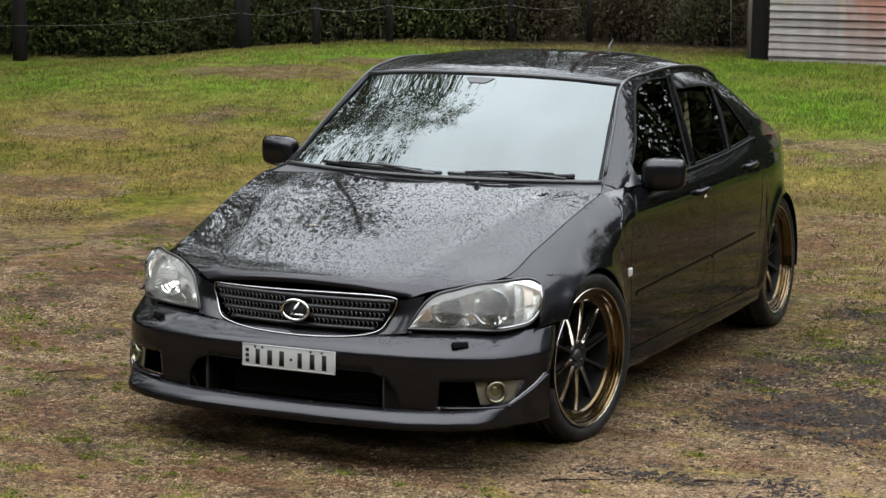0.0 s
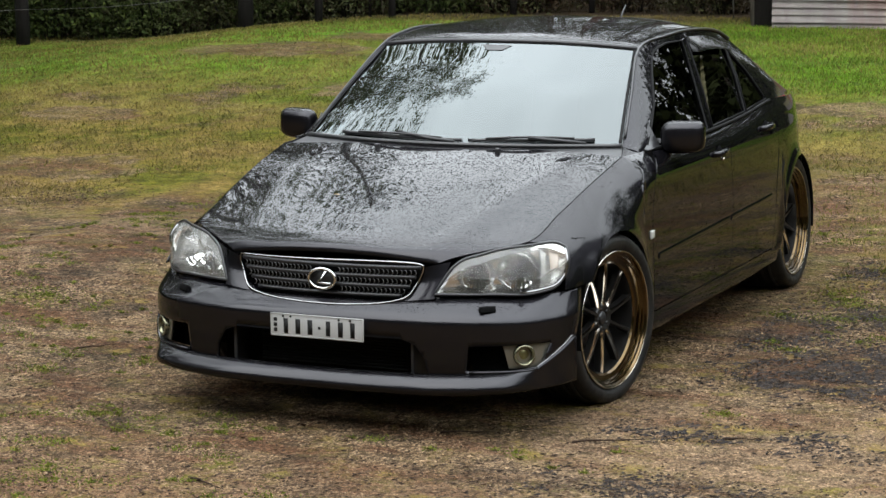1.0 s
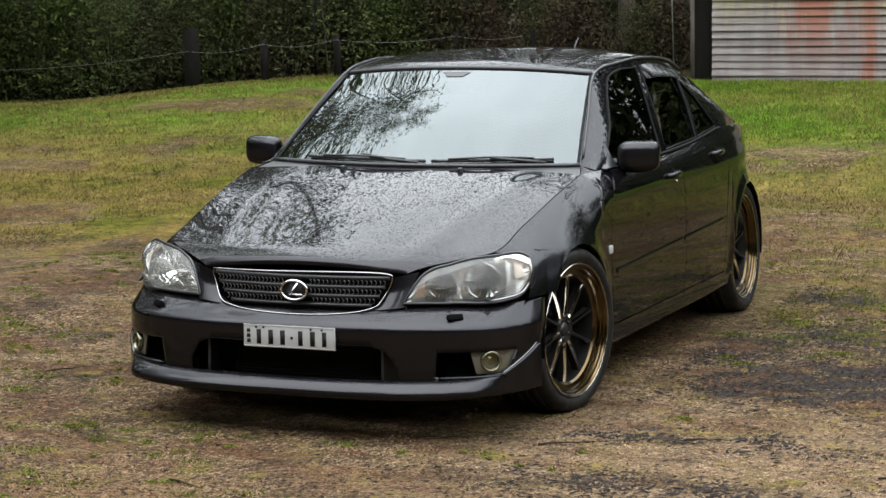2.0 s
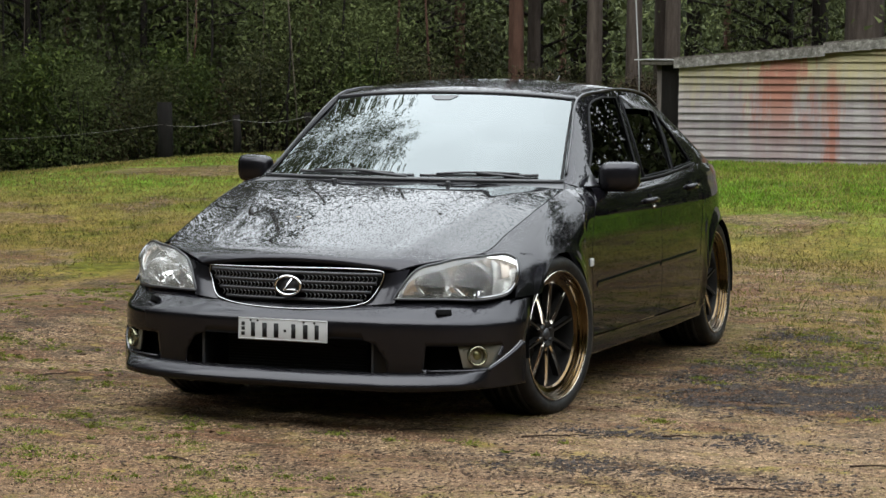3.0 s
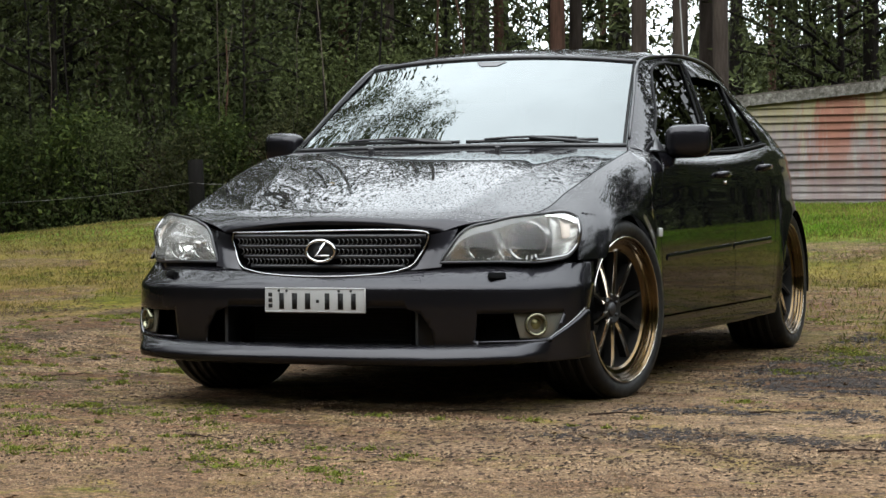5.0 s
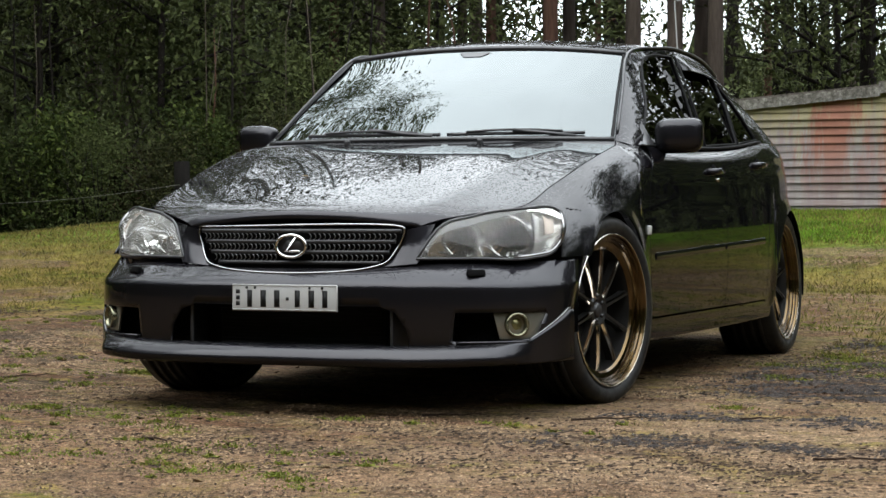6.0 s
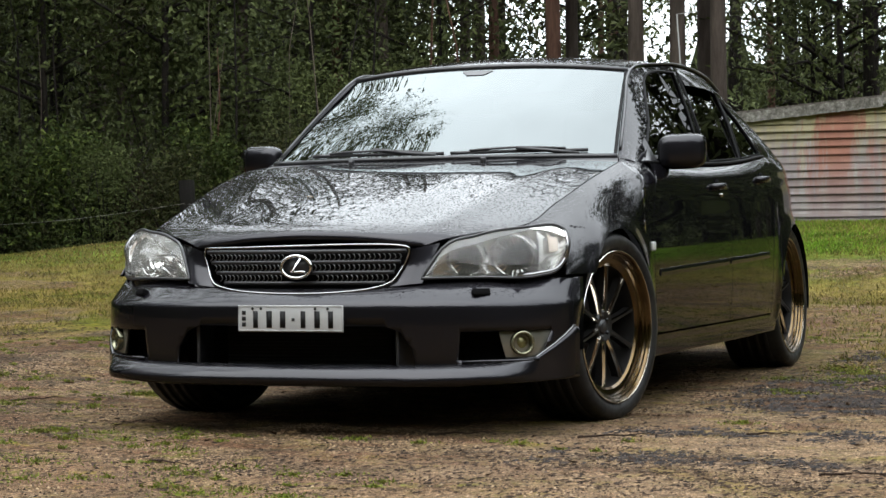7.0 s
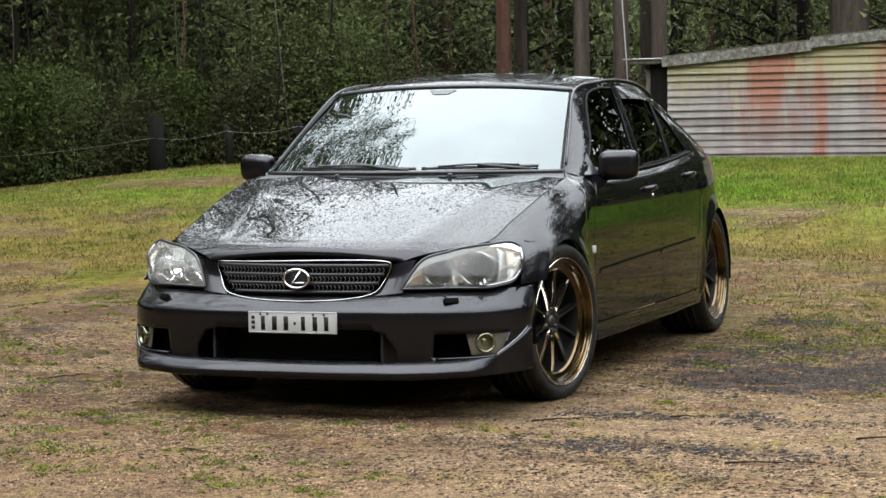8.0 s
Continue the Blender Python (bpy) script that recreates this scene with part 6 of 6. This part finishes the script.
def in_bank():
    return random.uniform(-2.6, 4.0), 8.5 + 4.4 * random.random()


BANK_GRASS = grass_material("lush_grass_blades", (0.125, 0.255, 0.012), (0.190, 0.260, 0.030))
blades(36000, in_bank, 0.034, 0.35, BANK_GRASS, "bank_grass", "lush green grass on the bank before the shed")
weed_spots = [(1.20, 1.22, 0.07), (1.30, 0.02, 0.05), (1.23, 1.94, 0.12), (0.98, 1.95, 0.08), (1.24, 2.30, 0.10), (1.55, 1.6, 0.08), (-0.88, -0.86, 0.08), (1.55, 2.1, 0.10), (1.1, 2.6, 0.09), (-1.5, -0.3, 0.10), (-1.7, -1.2, 0.12), (2.2, 1.5, 0.10), (-1.25, 0.45, 0.08), (2.5, 3.0, 0.12), (1.7, 3.4, 0.12), (-2.2, 0.2, 0.10), (-1.9, -0.6, 0.12), (-2.5, -0.9, 0.12)]
while len(weed_spots) < 760:
    x, y = random.uniform(-3.4, 3.2), random.uniform(-2.4, 4.2)
    if abs(x) < 1.02 and -0.7 < y < 3.6:
        continue
    rich = noise.noise((x * 0.9, y * 0.9, 6.0)) + 0.35 * smooth(-0.4, -1.6, x) + 0.30 * smooth(1.6, 3.0, y)
    if rich > 0.12:
        weed_spots.append((x, y, 0.012 + 0.075 * random.random() ** 2))
weed_centers = []
for x, y, r in weed_spots:
    for _ in range(int(18 + 1700 * r)):
        a, d = random.uniform(0, math.tau), r * abs(random.gauss(0, 0.8))
        px, py = x + d * math.cos(a) * 1.5, y + d * math.sin(a)
        weed_centers.append((px, py, land(px, py) + 0.004))
wv, wf = leaf_cloud(weed_centers, 0.002, 1, 0.011, -0.2)
WEED = leaf_material("small_weed_leaves", (0.070, 0.090, 0.010), (0.150, 0.180, 0.018), (0.250, 0.270, 0.036))
stuff("ground_weeds", wv, wf.tolist(), WEED, "low green weeds spreading over the gravel", "weeds")


def in_weed():
    x, y, r = weed_spots[random.randrange(len(weed_spots)) if random.random() < 0.8 else random.randrange(14)]
    return x + random.gauss(0, r * 0.5), y + random.gauss(0, r * 0.4)


blades(7000, in_weed, 0.010, 1.0, GRASS, "grass_tufts", "small green tufts growing through the gravel")

PEBBLE = material("mixed_gravel", (0.120, 0.096, 0.072), 0.85, Specular_IOR_Level=0.1)
k_ = Nodes(PEBBLE)
stone = k_.ramp(k_.island(), (0.0, (0.022, 0.016, 0.011)), (0.45, (0.130, 0.084, 0.047)), (0.8, (0.28, 0.185, 0.104)), (1.0, (0.44, 0.33, 0.21)))
stone = k_.mix(k_.ramp(k_.noise(1.7, 6, 0.7), (0.46, 0.0), (0.62, 0.75)), stone, (0.042, 0.030, 0.021))
k_.soaked(k_.mix(k_.ramp(k_.noise(2.2, 6, 0.7, k_.stretch(0.7, 1.5, 1.0)), (0.44, 0.0), (0.60, 0.6)), stone, (0.300, 0.200, 0.122)))


def heap(count, place, size, squash=0.6):
    """Loose angular stones, each a low five-cornered cap."""
    v, f = [], []
    for _ in range(count):
        x, y = place()
        s = size * (0.35 + random.random() ** 3 * 1.6)
        a, n, z = random.uniform(0, math.tau), len(v), land(x, y)
        for i in range(5):
            r = s * random.uniform(0.75, 1.2)
            v.append((x + r * math.cos(a + i * 1.2566), y + r * math.sin(a + i * 1.2566) * 0.85, z - 0.3 * s))
        v.append((x + s * random.uniform(-0.3, 0.3), y + s * random.uniform(-0.3, 0.3), z + s * squash * random.uniform(0.7, 1.3)))
        f += [(n + i, n + (i + 1) % 5, n + 5) for i in range(5)]
    return v, f


def in_gravel():
    while True:
        y = -2.7 + 4.6 * random.random() ** 1.15
        x = random.uniform(-2.5 - 0.3 * (y + 2.7), 2.9)
        if abs(x) < 0.8 and y > -0.5:
            continue
        if noise.noise((x * 0.8, y * 0.8, 3.0)) + 0.5 * noise.noise((x * 2.6, y * 3.2, 5.0)) > -0.15 or random.random() < 0.22:
            return x, y


pv, pf = heap(95000, in_gravel, 0.0046)
stuff("gravel", pv, pf, PEBBLE, "loose brown and grey gravel", "gravel")


def in_wet():
    while True:
        px, py, ax, ay = random.choice(WET[:1] * 5 + WET)
        x, y = random.gauss(px, ax * 0.75), random.gauss(py, ay * 0.75)
        if abs(x) > 0.95 and noise.noise((x * 5.0, y * 7.0, 9.0)) > random.uniform(-0.3, 0.2):
            return x, y


WET_STONE = material("wet_dark_gravel", (0.024, 0.024, 0.024), 0.45, Specular_IOR_Level=0.25)
k_ = Nodes(WET_STONE)
k_.soaked(k_.ramp(k_.island(), (0.0, (0.006, 0.006, 0.006)), (0.7, (0.020, 0.018, 0.015)), (1.0, (0.050, 0.044, 0.036))))
pv, pf = heap(3500, in_wet, 0.0046)
stuff("wet_gravel", pv, pf, WET_STONE, "dark wet gravel in the wheel track", "gravel")

WET_BARK = leaf_material("wet_black_mulch", (0.010, 0.008, 0.007), (0.026, 0.019, 0.016), (0.075, 0.055, 0.043))
WET_BARK.node_tree.nodes["Principled BSDF"].inputs["Roughness"].default_value = 0.42


def litter(count, place, long, thick):
    """Short bits of bark and stick lying flat."""
    v, f = [], []
    for _ in range(count):
        x, y = place()
        z = land(x, y)
        a = random.uniform(-1.6, 1.6)
        l, w = long * random.uniform(0.3, 1.2), thick * random.uniform(0.5, 1.3)
        c, s = math.cos(a), math.sin(a)
        n = len(v)
        for p, q, h in ((-1, 0.2, 0.002), (0, 1, 0.001), (0, -1, 0.001), (0.1, 0, 0.002 + w), (1, 0.3 * random.random(), 0.003)):
            v.append((x + c * l * p - s * w * q, y + s * l * p + c * w * q, z + h))
        f += [(n, n + 2, n + 3), (n, n + 3, n + 1), (n + 1, n + 3, n + 4), (n + 3, n + 2, n + 4)]
    return v, f


BARK_BITS = leaf_material("dark_bark_litter", (0.020, 0.014, 0.011), (0.070, 0.045, 0.030), (0.19, 0.125, 0.080))
HEAPS = ((1.95, 1.35, 0.45, 0.40), (2.1, 0.75, 0.40, 0.20), (1.5, 1.7, 0.28, 0.40), (1.75, 1.0, 0.30, 0.28), (1.4, -1.1, 0.55, 0.16), (1.3, 2.4, 0.30, 0.25), (0.6, -1.6, 0.80, 0.30), (-2.5, 1.0, 0.35, 0.25), (1.9, -1.7, 0.50, 0.25), (-1.0, -1.7, 0.70, 0.30), (-1.6, -0.8, 0.45, 0.35), (-4.3, 3.9, 0.30, 0.20))


def in_heap():
    if random.random() < 0.12:
        return in_gravel()
    x, y, a, b = random.choice(HEAPS)
    return random.gauss(x, a), random.gauss(y, b)


pv, pf = litter(11000, in_heap, 0.014, 0.0030)
wv, wf = litter(7500, in_wet, 0.018, 0.0045)
stuff("wet_mulch", wv, wf, WET_BARK, "heap of wet black bark mulch beside the car", "mulch")
stuff("bark_litter", pv, pf, BARK_BITS, "small dark bits of bark and stick on the dirt", "litter")


DRY_LEAF = leaf_material("fallen_leaves", (0.030, 0.017, 0.010), (0.084, 0.045, 0.021), (0.180, 0.114, 0.048))
spots = []
for _ in range(4200):
    x, y = random.uniform(-5, 3.2), random.uniform(-3.4, 7)
    spots.append((x, y, land(x, y) + 0.008))
lv, lf = leaf_cloud(spots, 0.004, 1, 0.042, 0.0)
lv = lv.reshape(-1, 3, 3)
lv[:, :, 2] = lv[:, :1, 2] + (lv[:, :, 2] - lv[:, :1, 2]) * 0.25
stuff("fallen_leaves", lv.reshape(-1, 3), lf.tolist(), DRY_LEAF, "scattered brown and yellow fallen leaves", "leaves")

TWIG = wood_material("wet_dark_twig", (0.030, 0.018, 0.012), (0.085, 0.055, 0.038))
for x, y, a, l in ((1.48, -0.33, 5, 0.16), (1.05, -0.55, 20, 0.26), (0.55, -0.62, 12, 0.22), (2.0, -1.3, 6, 0.30), (0.0, -1.55, -35, 0.20), (-1.2, -1.5, 50, 0.22), (2.3, -0.7, 12, 0.24), (-1.5, 0.1, 40, 0.22)):
    p, d = Vector((x, y, land(x, y) + 0.006)), Vector((math.cos(radians(a)), math.sin(radians(a)), 0))
    n_ = Vector((-d.y, d.x, 0))
    twig = part("twig", tube([p - d * l / 2, p - d * l * 0.3 + n_ * 0.10 * l, p - d * l * 0.12 + n_ * 0.02 * l + Vector((0, 0, 0.006)), p + d * l * 0.08 + n_ * 0.12 * l, p + d * l * 0.26 + n_ * 0.05 * l + Vector((0, 0, 0.008)), p + d * l * 0.46 + n_ * 0.16 * l], lambda t: 0.0042 * (1 - 0.7 * t), 6), TWIG)
    tagged(twig, "thin dark twig lying on the wet gravel", "twig", "twigs on the ground")
leaf_bm = bmesh.new()
leaf_bm.faces.new([leaf_bm.verts.new(Vector(bonnet_at(0.50, 0.37)) + Vector(d)) for d in ((-0.014, -0.004, 0.003), (0.0, -0.008, 0.006), (0.010, 0.000, 0.002), (0.001, 0.005, 0.005))])
tagged(part("fallen_leaf", leaf_bm, material("yellow_leaf", (0.15, 0.10, 0.020), 0.6), None, smooth=False, thick=0.0008), "small yellow leaf stuck to the wet bonnet", "leaf")
